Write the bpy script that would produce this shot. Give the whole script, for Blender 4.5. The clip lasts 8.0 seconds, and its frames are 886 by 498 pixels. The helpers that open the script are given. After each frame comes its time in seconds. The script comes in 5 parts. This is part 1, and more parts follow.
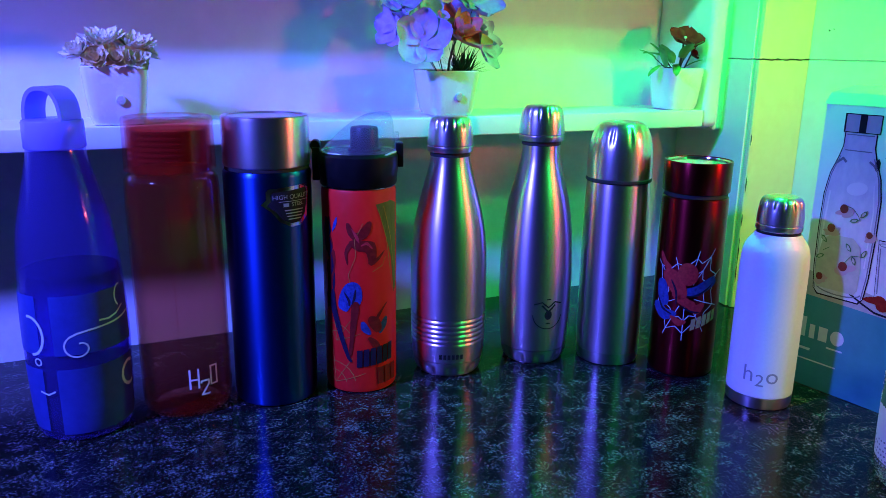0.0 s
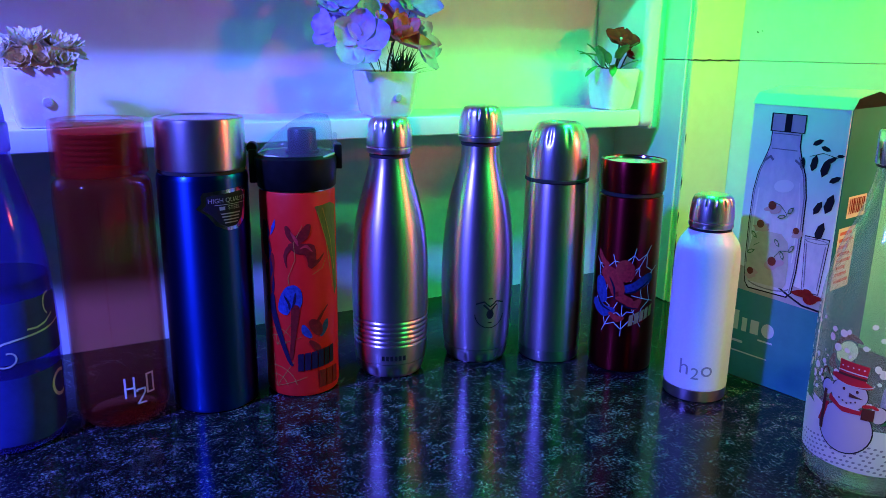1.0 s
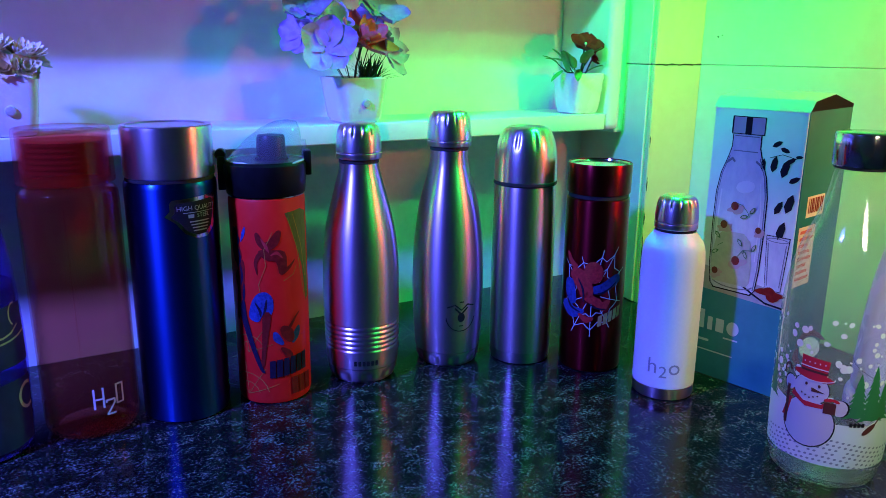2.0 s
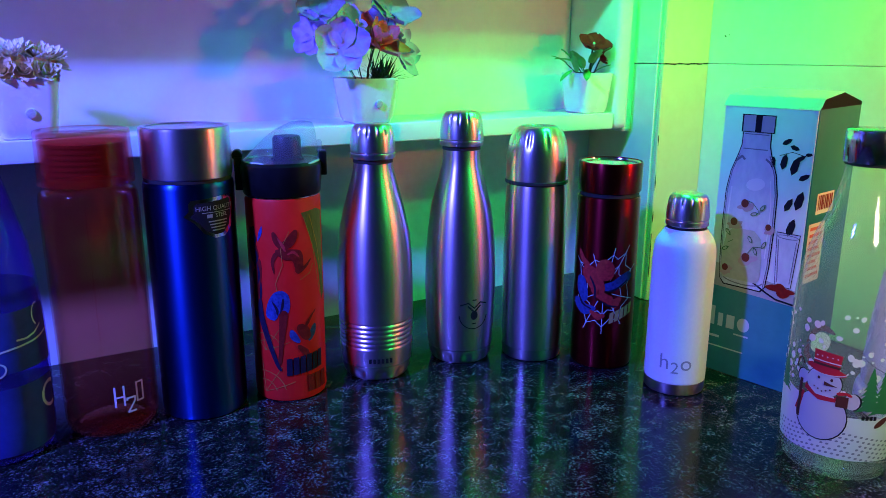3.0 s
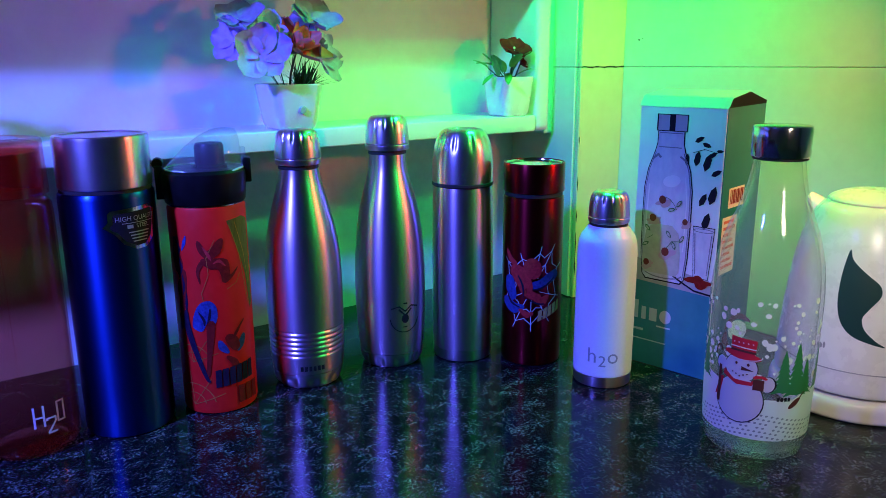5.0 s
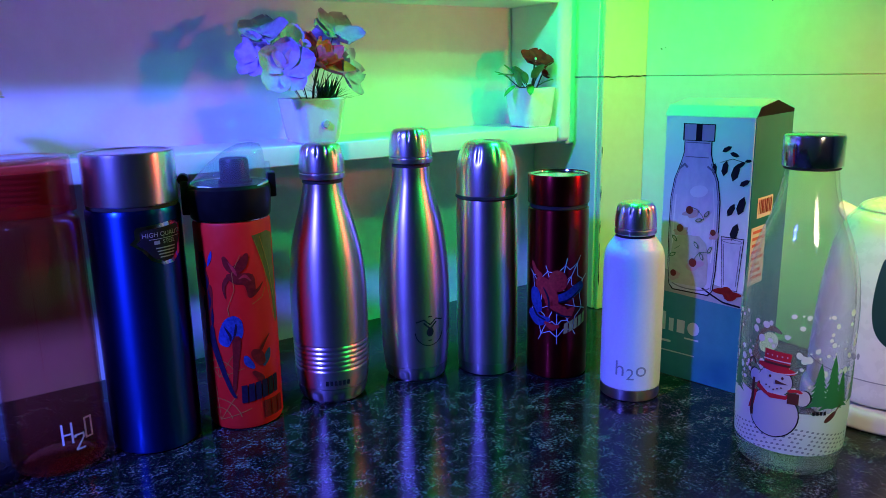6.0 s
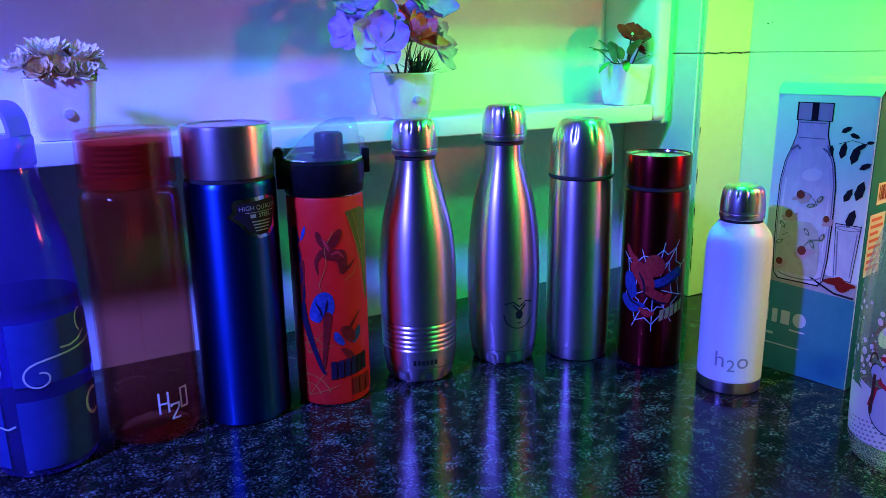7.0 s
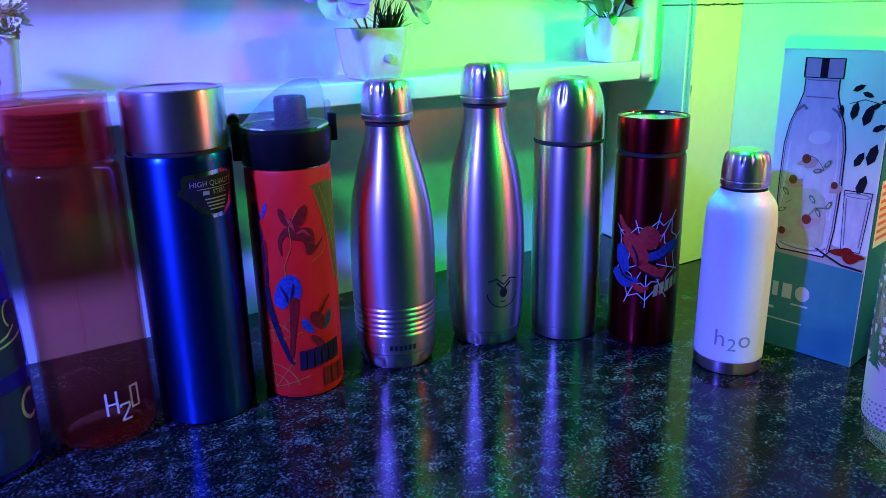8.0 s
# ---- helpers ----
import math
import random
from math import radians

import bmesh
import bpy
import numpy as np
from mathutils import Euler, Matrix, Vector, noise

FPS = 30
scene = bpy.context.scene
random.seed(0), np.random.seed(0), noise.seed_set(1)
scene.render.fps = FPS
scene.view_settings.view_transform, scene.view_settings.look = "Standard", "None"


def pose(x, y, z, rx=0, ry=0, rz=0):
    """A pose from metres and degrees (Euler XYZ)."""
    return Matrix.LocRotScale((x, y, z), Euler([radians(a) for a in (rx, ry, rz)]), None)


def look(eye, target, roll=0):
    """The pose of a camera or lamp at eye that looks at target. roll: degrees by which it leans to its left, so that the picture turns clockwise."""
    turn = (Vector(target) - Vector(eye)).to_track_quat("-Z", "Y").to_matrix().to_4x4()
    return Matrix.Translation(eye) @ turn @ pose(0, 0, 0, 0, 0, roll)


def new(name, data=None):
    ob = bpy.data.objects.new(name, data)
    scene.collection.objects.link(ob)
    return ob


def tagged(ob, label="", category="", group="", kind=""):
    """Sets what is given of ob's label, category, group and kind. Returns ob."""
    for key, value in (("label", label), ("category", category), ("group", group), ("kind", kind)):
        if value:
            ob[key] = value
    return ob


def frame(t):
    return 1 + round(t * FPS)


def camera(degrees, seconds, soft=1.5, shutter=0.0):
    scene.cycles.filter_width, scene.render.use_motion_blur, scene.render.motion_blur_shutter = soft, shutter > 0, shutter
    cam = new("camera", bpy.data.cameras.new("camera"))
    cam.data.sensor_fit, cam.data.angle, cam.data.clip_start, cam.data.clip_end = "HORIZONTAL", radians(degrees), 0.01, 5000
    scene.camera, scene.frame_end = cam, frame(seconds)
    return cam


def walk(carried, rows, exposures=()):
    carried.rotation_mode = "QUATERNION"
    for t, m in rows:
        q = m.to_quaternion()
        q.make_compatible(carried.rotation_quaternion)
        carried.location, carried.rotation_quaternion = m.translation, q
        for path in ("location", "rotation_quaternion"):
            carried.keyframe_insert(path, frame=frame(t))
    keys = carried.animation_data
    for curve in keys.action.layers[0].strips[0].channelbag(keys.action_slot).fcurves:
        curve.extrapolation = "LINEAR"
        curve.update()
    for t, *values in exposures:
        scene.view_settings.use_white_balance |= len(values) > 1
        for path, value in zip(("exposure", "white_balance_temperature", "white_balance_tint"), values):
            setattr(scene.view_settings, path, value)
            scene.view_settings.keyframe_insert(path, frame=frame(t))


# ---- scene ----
cam = camera(60.7, 8.0, soft=0.5)
PATH = [
    (0, (0.157, 0.048, 0.318), (0.948, 1.811, -0.196), 0.7),
    (0.5, (0.166, 0.048, 0.32), (1.049, 1.767, -0.193), 0.7),
    (1, (0.165, 0.044, 0.32), (1.074, 1.749, -0.195), 0.8),
    (1.5, (0.165, 0.042, 0.321), (1.141, 1.713, -0.183), 0.9),
    (3, (0.147, 0.039, 0.321), (1.126, 1.71, -0.18), 0.2),
    (3.5, (0.144, 0.042, 0.319), (1.119, 1.707, -0.205), 0.7),
    (4, (0.146, 0.038, 0.319), (1.17, 1.676, -0.2), 0.2),
    (4.5, (0.144, 0.035, 0.319), (1.268, 1.609, -0.188), 0.3),
    (5.8, (0.146, 0.038, 0.316), (1.282, 1.622, -0.133), -1.0),
    (6, (0.141, 0.044, 0.32), (1.247, 1.646, -0.137), -1.1),
    (6.5, (0.138, 0.048, 0.318), (1.126, 1.725, -0.143), -1.3),
    (7, (0.129, 0.072, 0.315), (1.081, 1.757, -0.188), -0.9),
    (7.5, (0.121, 0.102, 0.313), (1.068, 1.771, -0.25), -1.6),
    (8, (0.156, 0.132, 0.312), (1.159, 1.752, -0.296), -1.2),
]
walk(cam, [(t, look(eye, target, roll)) for t, eye, target, roll in PATH],
     [(0.0, 0.05), (1.5, 0.0), (4.5, -0.1), (6.0, -0.16), (6.5, -0.1), (8.0, 0.25)])

# ---- light: coloured lamps over the worktop and one added fill, outside the view ----
world = bpy.data.worlds.new("world")
scene.world = world
world.use_nodes = True
world.node_tree.nodes["Background"].inputs[0].default_value = (0.55, 0.6, 1.0, 1)
world.node_tree.nodes["Background"].inputs[1].default_value = 0.015


def lamp(name, at, target, colour, watts, radius, cone=0.0):
    data = bpy.data.lights.new(name, "SPOT" if cone else "POINT")
    data.color, data.energy, data.shadow_soft_size = colour, watts, radius
    if cone:
        data.spot_size, data.spot_blend = radians(cone), 1.0
    ob = new(name, data)
    ob.matrix_basis = look(at, target)
    return ob


lamp("blue_lamp", (-0.40, 0.40, 0.80), (0.16, 0.74, 0.05), (0.08, 0.10, 1.0), 168, 0.04, 77)
lamp("green_lamp", (0.755, 0.62, 0.57), (0.76, 0.68, 0.10), (0.008, 1.0, 0.13), 10, 0.03, 165)
lamp("green_lamp_by_wall", (0.90, -0.05, 0.92), (0.74, 0.86, 0.04), (0.008, 1.0, 0.13), 22, 0.03, 52)
lamp("red_lamp", (0.875, 0.300, 0.35), (0.60, 0.75, 0.25), (1.0, 0.12, 0.07), 3.9, 0.02, 150)
# added fill, no real fitting: brightens the glass bottle's print and the kettle
lamp("warm_fill", (0.58, 0.15, 0.31), (0.84, 0.33, 0.05), (1.0, 0.80, 0.64), 3.4, 0.025, 76)
scene.view_settings.exposure = 0.0

# ---- materials ----


def mat(name, colour, rough=0.5, metal=0.0, **more):
    m = bpy.data.materials.new(name)
    m.use_nodes = True
    b = m.node_tree.nodes["Principled BSDF"]
    b.inputs["Base Color"].default_value = (*colour, 1)
    b.inputs["Roughness"].default_value = rough
    b.inputs["Metallic"].default_value = metal
    for key, value in more.items():
        b.inputs[key.replace("_", " ")].default_value = value
    return m


def node(m, kind, **inputs):
    n = m.node_tree.nodes.new(kind)
    for key, value in inputs.items():
        n.inputs[key.replace("_", " ")].default_value = value
    return n


def link(m, a, out, b, into):
    m.node_tree.links.new(a.outputs[out], b.inputs[into])


def ramp(m, stops):
    n = m.node_tree.nodes.new("ShaderNodeValToRGB")
    while len(n.color_ramp.elements) < len(stops):
        n.color_ramp.elements.new(0.5)
    for e, (at, col) in zip(n.color_ramp.elements, stops):
        e.position, e.color = at, (*col, 1)
    return n


def grained(m, scale, a, b, bump=0.0, coarse=6.0, rough=None, stretch=(1, 1, 1)):
    """Colour between a and b by a coarse and a fine noise, fine bump, and roughness between two values."""
    tex = node(m, "ShaderNodeTexCoord")
    mp = node(m, "ShaderNodeMapping")
    mp.inputs["Scale"].default_value = stretch
    link(m, tex, "Object", mp, "Vector")
    fine = node(m, "ShaderNodeTexNoise", Scale=scale, Detail=6.0, Roughness=0.6)
    wide = node(m, "ShaderNodeTexNoise", Scale=coarse, Detail=3.0)
    link(m, mp, 0, fine, "Vector")
    link(m, mp, 0, wide, "Vector")
    mix = node(m, "ShaderNodeMath")
    mix.operation = "ADD"
    half = node(m, "ShaderNodeMath")
    half.operation = "MULTIPLY"
    half.inputs[1].default_value = 0.5
    link(m, fine, 0, mix, 0)
    link(m, wide, 0, mix, 1)
    link(m, mix, 0, half, 0)
    r = ramp(m, [(0.35, a), (0.65, b)])
    link(m, half, 0, r, 0)
    p = m.node_tree.nodes["Principled BSDF"]
    link(m, r, 0, p, "Base Color")
    if bump:
        bm_ = node(m, "ShaderNodeBump", Strength=bump, Distance=0.001)
        link(m, fine, 0, bm_, "Height")
        link(m, bm_, 0, p, "Normal")
    if rough:
        rr = node(m, "ShaderNodeMapRange")
        rr.inputs["From Min"].default_value, rr.inputs["From Max"].default_value = 0.35, 0.65
        rr.inputs["To Min"].default_value, rr.inputs["To Max"].default_value = rough
        link(m, half, 0, rr, 0)
        link(m, rr, 0, p, "Roughness")
    return m


def clear(name, tint, gloss_rough=0.05, body=0.0, body_colour=(1, 1, 1)):
    """Thin see-through plastic or glass: tinted transparency under a Fresnel gloss, with a share of milky body."""
    m = bpy.data.materials.new(name)
    m.use_nodes = True
    nt = m.node_tree
    nt.nodes.remove(nt.nodes["Principled BSDF"])
    t = node(m, "ShaderNodeBsdfTransparent")
    t.inputs[0].default_value = (*tint, 1)
    g = node(m, "ShaderNodeBsdfAnisotropic", Roughness=gloss_rough)
    w = node(m, "ShaderNodeLayerWeight", Blend=0.5)
    e = node(m, "ShaderNodeMath")
    e.operation = "POWER"
    e.inputs[1].default_value = 3.5
    link(m, w, "Facing", e, 0)
    f = node(m, "ShaderNodeMapRange")
    f.inputs["To Min"].default_value, f.inputs["To Max"].default_value = 0.025, 0.6
    link(m, e, 0, f, 0)
    d = node(m, "ShaderNodeBsdfDiffuse")
    d.inputs[0].default_value = (*body_colour, 1)
    m1, m2 = node(m, "ShaderNodeMixShader"), node(m, "ShaderNodeMixShader")
    m1.inputs[0].default_value = body
    link(m, t, 0, m1, 1)
    link(m, d, 0, m1, 2)
    link(m, f, 0, m2, 0)
    link(m, m1, 0, m2, 1)
    link(m, g, 0, m2, 2)
    link(m, m2, 0, nt.nodes["Material Output"], 0)
    return m


def brushed(name, colour, rough, aniso=0.85):
    """Metal brushed round its axis, so that highlights run up and down."""
    m = mat(name, colour, rough, 1.0)
    p = m.node_tree.nodes["Principled BSDF"]
    p.inputs["Anisotropic"].default_value = aniso
    p.inputs["Anisotropic Rotation"].default_value = 0.25
    tan = node(m, "ShaderNodeTangent")
    tan.direction_type, tan.axis = "RADIAL", "Z"
    link(m, tan, 0, p, "Tangent")
    tex = node(m, "ShaderNodeTexCoord")
    mp = node(m, "ShaderNodeMapping")
    mp.inputs["Scale"].default_value = (12, 12, 420)
    n = node(m, "ShaderNodeTexNoise", Scale=1.0, Detail=3.0)
    link(m, tex, "Object", mp, 0)
    link(m, mp, 0, n, 0)
    blotch = node(m, "ShaderNodeTexNoise", Scale=30.0, Detail=5.0)
    link(m, tex, "Object", blotch, 0)
    add = node(m, "ShaderNodeMath")
    add.operation = "ADD"
    link(m, n, 0, add, 0)
    link(m, blotch, 0, add, 1)
    rr = node(m, "ShaderNodeMapRange")
    rr.inputs["From Min"].default_value, rr.inputs["From Max"].default_value = 0.6, 1.4
    rr.inputs["To Min"].default_value, rr.inputs["To Max"].default_value = rough * 0.97, rough * 1.04
    link(m, add, 0, rr, 0)
    link(m, rr, 0, p, "Roughness")
    return m


def granite():
    m = mat("black_granite", (0.02, 0.02, 0.02), 0.1, Specular_IOR_Level=0.27)
    p = m.node_tree.nodes["Principled BSDF"]
    tex = node(m, "ShaderNodeTexCoord")
    v = node(m, "ShaderNodeTexVoronoi", Scale=600.0)
    n1 = node(m, "ShaderNodeTexNoise", Scale=400.0, Detail=5.0, Roughness=0.7)
    n2 = node(m, "ShaderNodeTexNoise", Scale=62.0, Detail=4.0, Roughness=0.6)
    for n in (v, n1, n2):
        link(m, tex, "Object", n, "Vector")
    add = node(m, "ShaderNodeMath")
    add.operation = "MULTIPLY_ADD"
    add.inputs[1].default_value = 0.62
    link(m, n2, 0, add, 0)
    link(m, n1, 0, add, 2)
    r = ramp(m, [(0.68, (0.003, 0.004, 0.004)), (0.80, (0.007, 0.0075, 0.008)), (0.88, (0.025, 0.027, 0.029)), (0.97, (0.095, 0.10, 0.105))])
    link(m, add, 0, r, 0)
    grain = ramp(m, [(0.15, (0.10, 0.10, 0.10)), (0.85, (1.6, 1.6, 1.6))])
    link(m, v, "Color", grain, 0)
    mul = m.node_tree.nodes.new("ShaderNodeMix")
    mul.data_type, mul.blend_type = "RGBA", "MULTIPLY"
    mul.inputs[0].default_value = 0.8
    m.node_tree.links.new(r.outputs[0], mul.inputs[6])
    m.node_tree.links.new(grain.outputs[0], mul.inputs[7])
    m.node_tree.links.new(mul.outputs[2], p.inputs["Base Color"])
    rr = node(m, "ShaderNodeMapRange")
    rr.inputs["To Min"].default_value, rr.inputs["To Max"].default_value = 0.05, 0.12
    link(m, n1, 0, rr, 0)
    link(m, rr, 0, p, "Roughness")
    b = node(m, "ShaderNodeBump", Strength=0.12, Distance=0.0006)
    link(m, n1, 0, b, "Height")
    link(m, b, 0, p, "Normal")
    return m


GRANITE = granite()
WALL = grained(mat("painted_plaster", (0.7, 0.7, 0.7), 0.6), 90, (0.66, 0.66, 0.64), (0.78, 0.78, 0.76), 0.15, 5)
TILE = grained(mat("glazed_tile", (0.72, 0.7, 0.62), 0.3), 60, (0.71, 0.68, 0.57), (0.77, 0.74, 0.64), 0.06, 4, (0.28, 0.42))
# the wall tile yellowed for the pier front, standing in for its warmer light
PIERTILE = grained(mat("yellowed_pier_tile", (0.72, 0.58, 0.34), 0.3), 60, (0.72, 0.58, 0.36), (0.77, 0.65, 0.43), 0.06, 4, (0.28, 0.42))
GROUT = grained(mat("dirty_grout", (0.3, 0.28, 0.2), 0.9), 300, (0.30, 0.27, 0.20), (0.55, 0.52, 0.44), 0.3, 40)
LAMINATE = grained(mat("white_laminate", (0.8, 0.8, 0.8), 0.4), 40, (0.74, 0.74, 0.73), (0.82, 0.82, 0.81), 0.05, 6, (0.32, 0.5))
PLAIN = grained(mat("plain_paint", (0.5, 0.5, 0.5), 0.8), 20, (0.42, 0.41, 0.4), (0.5, 0.5, 0.48))
STEEL = brushed("brushed_steel", (0.68, 0.51, 0.58), 0.34, 0.76)
CAPSTEEL = brushed("cap_steel", (0.82, 0.70, 0.74), 0.28, 0.55)
CHROME = grained(mat("polished_steel", (0.7, 0.7, 0.7), 0.12, 1.0), 60, (0.66, 0.66, 0.66), (0.74, 0.74, 0.74), 0.0, 9, (0.08, 0.18))
BLUE_METAL = brushed("blue_lacquered_steel", (0.016, 0.066, 0.36), 0.34, 0.84)
RED_METAL = brushed("dark_red_lacquered_steel", (0.26, 0.012, 0.02), 0.30, 0.8)
RUBBER = mat("black_rubber", (0.012, 0.012, 0.013), 0.6)
BLACK = grained(mat("black_plastic", (0.01, 0.01, 0.01), 0.4, Specular_IOR_Level=0.25), 80, (0.003, 0.003, 0.0035), (0.008, 0.008, 0.009), 0.1, 8, (0.32, 0.45))
REDPAINT = grained(mat("red_printed_film", (0.8, 0.05, 0.03), 0.35, Specular_IOR_Level=0.22), 70, (0.80, 0.013, 0.008), (0.88, 0.024, 0.014), 0.03, 9, (0.36, 0.5))
WHITECOAT = grained(mat("white_powder_coat", (0.8, 0.8, 0.8), 0.4), 400, (0.76, 0.76, 0.76), (0.83, 0.83, 0.83), 0.08, 10, (0.32, 0.45))
PORCELAIN = grained(mat("white_ceramic", (0.82, 0.82, 0.8), 0.25), 50, (0.78, 0.78, 0.76), (0.85, 0.85, 0.83), 0.03, 9, (0.2, 0.32))
KETTLEWHITE = grained(mat("white_kettle_plastic", (0.8, 0.8, 0.78), 0.3), 60, (0.76, 0.76, 0.73), (0.83, 0.83, 0.81), 0.03, 9, (0.22, 0.36))
GLASS = clear("clear_glass", (0.985, 0.995, 0.99), 0.03, 0.045, (0.86, 0.86, 0.82))
REDCLEAR = clear("red_clear_plastic", (0.98, 0.72, 0.61), 0.05, 0.03, (0.85, 0.08, 0.05))
REDLID = clear("red_clear_lid", (1.0, 0.71, 0.68), 0.05, 0.04, (0.98, 0.08, 0.05))
REDTHREAD = clear("red_clear_thread", (0.98, 0.60, 0.54), 0.05, 0.09, (0.98, 0.12, 0.09))
DOME = clear("clear_plastic_dome", (0.93, 0.96, 0.97), 0.05, 0.10, (0.6, 0.65, 0.7))
PURPLE = clear("violet_blue_clear_plastic", (0.70, 0.66, 0.98), 0.07, 0.05, (0.28, 0.25, 0.85))
PURPLECAP = clear("violet_blue_cap_plastic", (0.55, 0.52, 0.95), 0.2, 0.6, (0.30, 0.27, 0.92))

# ---- building helpers ----


def link_mesh(name, bm, material, parent=None, label="", smooth=True):
    me = bpy.data.meshes.new(name)
    bmesh.ops.recalc_face_normals(bm, faces=bm.faces)
    for f in bm.faces:
        f.smooth = smooth
    bm.to_mesh(me)
    bm.free()
    me.materials.append(material)
    ob = new(name, me)
    if parent is not None:
        ob.parent = parent
    if label:
        ob["label"] = label
    if smooth:
        me.set_sharp_from_angle(angle=radians(38))
    return ob


def part(name, bm, material, parent, label="", smooth=True):
    return link_mesh(name, bm, material, parent, label, smooth)


def thing(name, at, turn=0.0, lean=(0, 0)):
    e = new(name)
    e.empty_display_size = 0.02
    e.matrix_basis = pose(*at, lean[0], lean[1], turn)
    return e


def turned(profile, segs=64, closed=False):
    """A surface of revolution about z from (radius, height) pairs, run from bottom to top outside."""
    bm = bmesh.new()
    rings = []
    for r, z in profile:
        if r < 1e-6:
            rings.append([bm.verts.new((0, 0, z))])
        else:
            rings.append([bm.verts.new((r * math.cos(2 * math.pi * i / segs), r * math.sin(2 * math.pi * i / segs), z)) for i in range(segs)])
    pairs = list(zip(rings, rings[1:])) + ([(rings[-1], rings[0])] if closed else [])
    for a, b in pairs:
        for i in range(segs):
            k = (i + 1) % segs
            if len(a) == 1 and len(b) == 1:
                continue
            if len(a) == 1:
                bm.faces.new((a[0], b[i], b[k]))
            elif len(b) == 1:
                bm.faces.new((a[i], b[0], a[k]))
            else:
                bm.faces.new((a[i], a[k], b[k], b[i]))
    return bm


def smoothed(points, n=5):
    """A finer profile through the given (radius, height) pairs, Catmull-Rom."""
    p = [points[0], *points, points[-1]]
    out = []
    for i in range(1, len(p) - 2):
        for k in range(n):
            u = k / n
            q = []
            for c in (0, 1):
                a, b, d, e = p[i - 1][c], p[i][c], p[i + 1][c], p[i + 2][c]
                q.append(0.5 * (2 * b + (d - a) * u + (2 * a - 5 * b + 4 * d - e) * u * u + (3 * b - a - 3 * d + e) * u ** 3))
            out.append((max(q[0], 0.0), q[1]))
    out.append(points[-1])
    return out


def block(x0, x1, y0, y1, z0, z1, bevel=0.0, segs=2):
    bm = bmesh.new()
    bmesh.ops.create_cube(bm, size=1)
    for v in bm.verts:
        v.co = Vector((x0 + (v.co.x + 0.5) * (x1 - x0), y0 + (v.co.y + 0.5) * (y1 - y0), z0 + (v.co.z + 0.5) * (z1 - z0)))
    if bevel:
        bmesh.ops.bevel(bm, geom=bm.edges[:], offset=bevel, segments=segs, affect="EDGES", profile=0.5)
    return bm


def structure(name, bm, material, label, category):
    return tagged(link_mesh(name, bm, material, smooth=False), label, category, kind="structure")


# ---- the setting ----
BACK, FRONT, RIGHT = 0.893, 0.735, 0.952
structure("worktop", block(-1.2, RIGHT, 0.18, BACK, -0.03, 0.0, 0.004), GRANITE, "polished black granite worktop with grey-green speckles", "worktop")
structure("wall_worktop_front", block(-1.2, RIGHT, 0.24, 0.30, -0.9, -0.03), PLAIN, "plain painted wall under the worktop", "wall")
structure("floor", block(-1.4, 1.3, -2.4, 1.1, -1.0, -0.9), PLAIN, "plain grey floor", "floor")
structure("ceiling", block(-1.4, 1.3, -2.4, 1.1, 1.7, 1.8), WALL, "plain white ceiling", "ceiling")
structure("wall_back", block(-1.3, 1.1, BACK, 1.05, -0.9, 1.7), WALL, "off-white painted back wall behind the bottles", "wall")
structure("wall_right", block(RIGHT + 0.006, 1.15, -2.3, BACK, -0.9, 1.7), GROUT, "wall faced with cream glazed tiles", "wall")
structure("wall_left", block(-1.35, -1.2, -2.3, BACK, -0.9, 1.7), WALL, "plain white side wall", "wall")
structure("wall_behind", block(-1.35, 1.15, -2.4, -2.3, -0.9, 1.7), WALL, "plain white wall", "wall")

# column beside the shelf: its front is parallel to the back wall, its side slightly splayed


def prism(points, z0, z1):
    bm = bmesh.new()
    low = [bm.verts.new((x, y, z0)) for x, y in points]
    high = [bm.verts.new((x, y, z1)) for x, y in points]
    bm.faces.new(low)
    bm.faces.new(high)
    n = len(points)
    for i in range(n):
        k = (i + 1) % n
        bm.faces.new((low[i], low[k], high[k], high[i]))
    return bm


column = structure("wall_column", prism([(0.874, FRONT + 0.006), (RIGHT + 0.006, FRONT + 0.006), (RIGHT + 0.006, BACK), (0.902, BACK)], 0.0, 1.7),
                   GROUT, "narrow wall pier faced with cream glazed tiles", "wall")

# ---- open wall shelf ----
SX0, SX1, SY0, SY1, SZ0, SZ1, SZT = -0.62, 0.862, 0.780, BACK, 0.227, 0.2475, 0.402
shelf = thing("wall_shelf", ((SX0 + SX1) / 2, BACK, SZ0))
tagged(shelf, "white laminate open wall shelf with three flower pots on it", "shelf")


def shelf_board(name, x0, x1, y0, y1, z0, z1, bevel, label=""):
    bm = block(x0, x1, y0, y1, z0, z1, bevel, 3)
    bmesh.ops.translate(bm, verts=bm.verts, vec=(-(SX0 + SX1) / 2, -BACK, -SZ0))
    return part(name, bm, LAMINATE, shelf, label)


shelf_board("bottom_board", SX0, SX1 - 0.026, SY0 + 0.001, SY1, SZ0, SZ1, 0.0015)
shelf_board("top_board", SX0, SX1 - 0.026, SY0 + 0.001, SY1, SZT, SZT + 0.022, 0.0015)
shelf_board("side_board", SX1 - 0.025, SX1, SY0, SY1, SZ0 - 0.001, SZT + 0.022, 0.008)
shelf_board("side_board", SX0 - 0.026, SX0 - 0.001, SY0, SY1, SZ0 - 0.001, SZT + 0.022, 0.008)
shelf_board("back_panel", SX0 + 0.001, SX1 - 0.026, SY1 - 0.018, SY1 - 0.012, SZ1 - 0.003, SZT + 0.003, 0.0005)

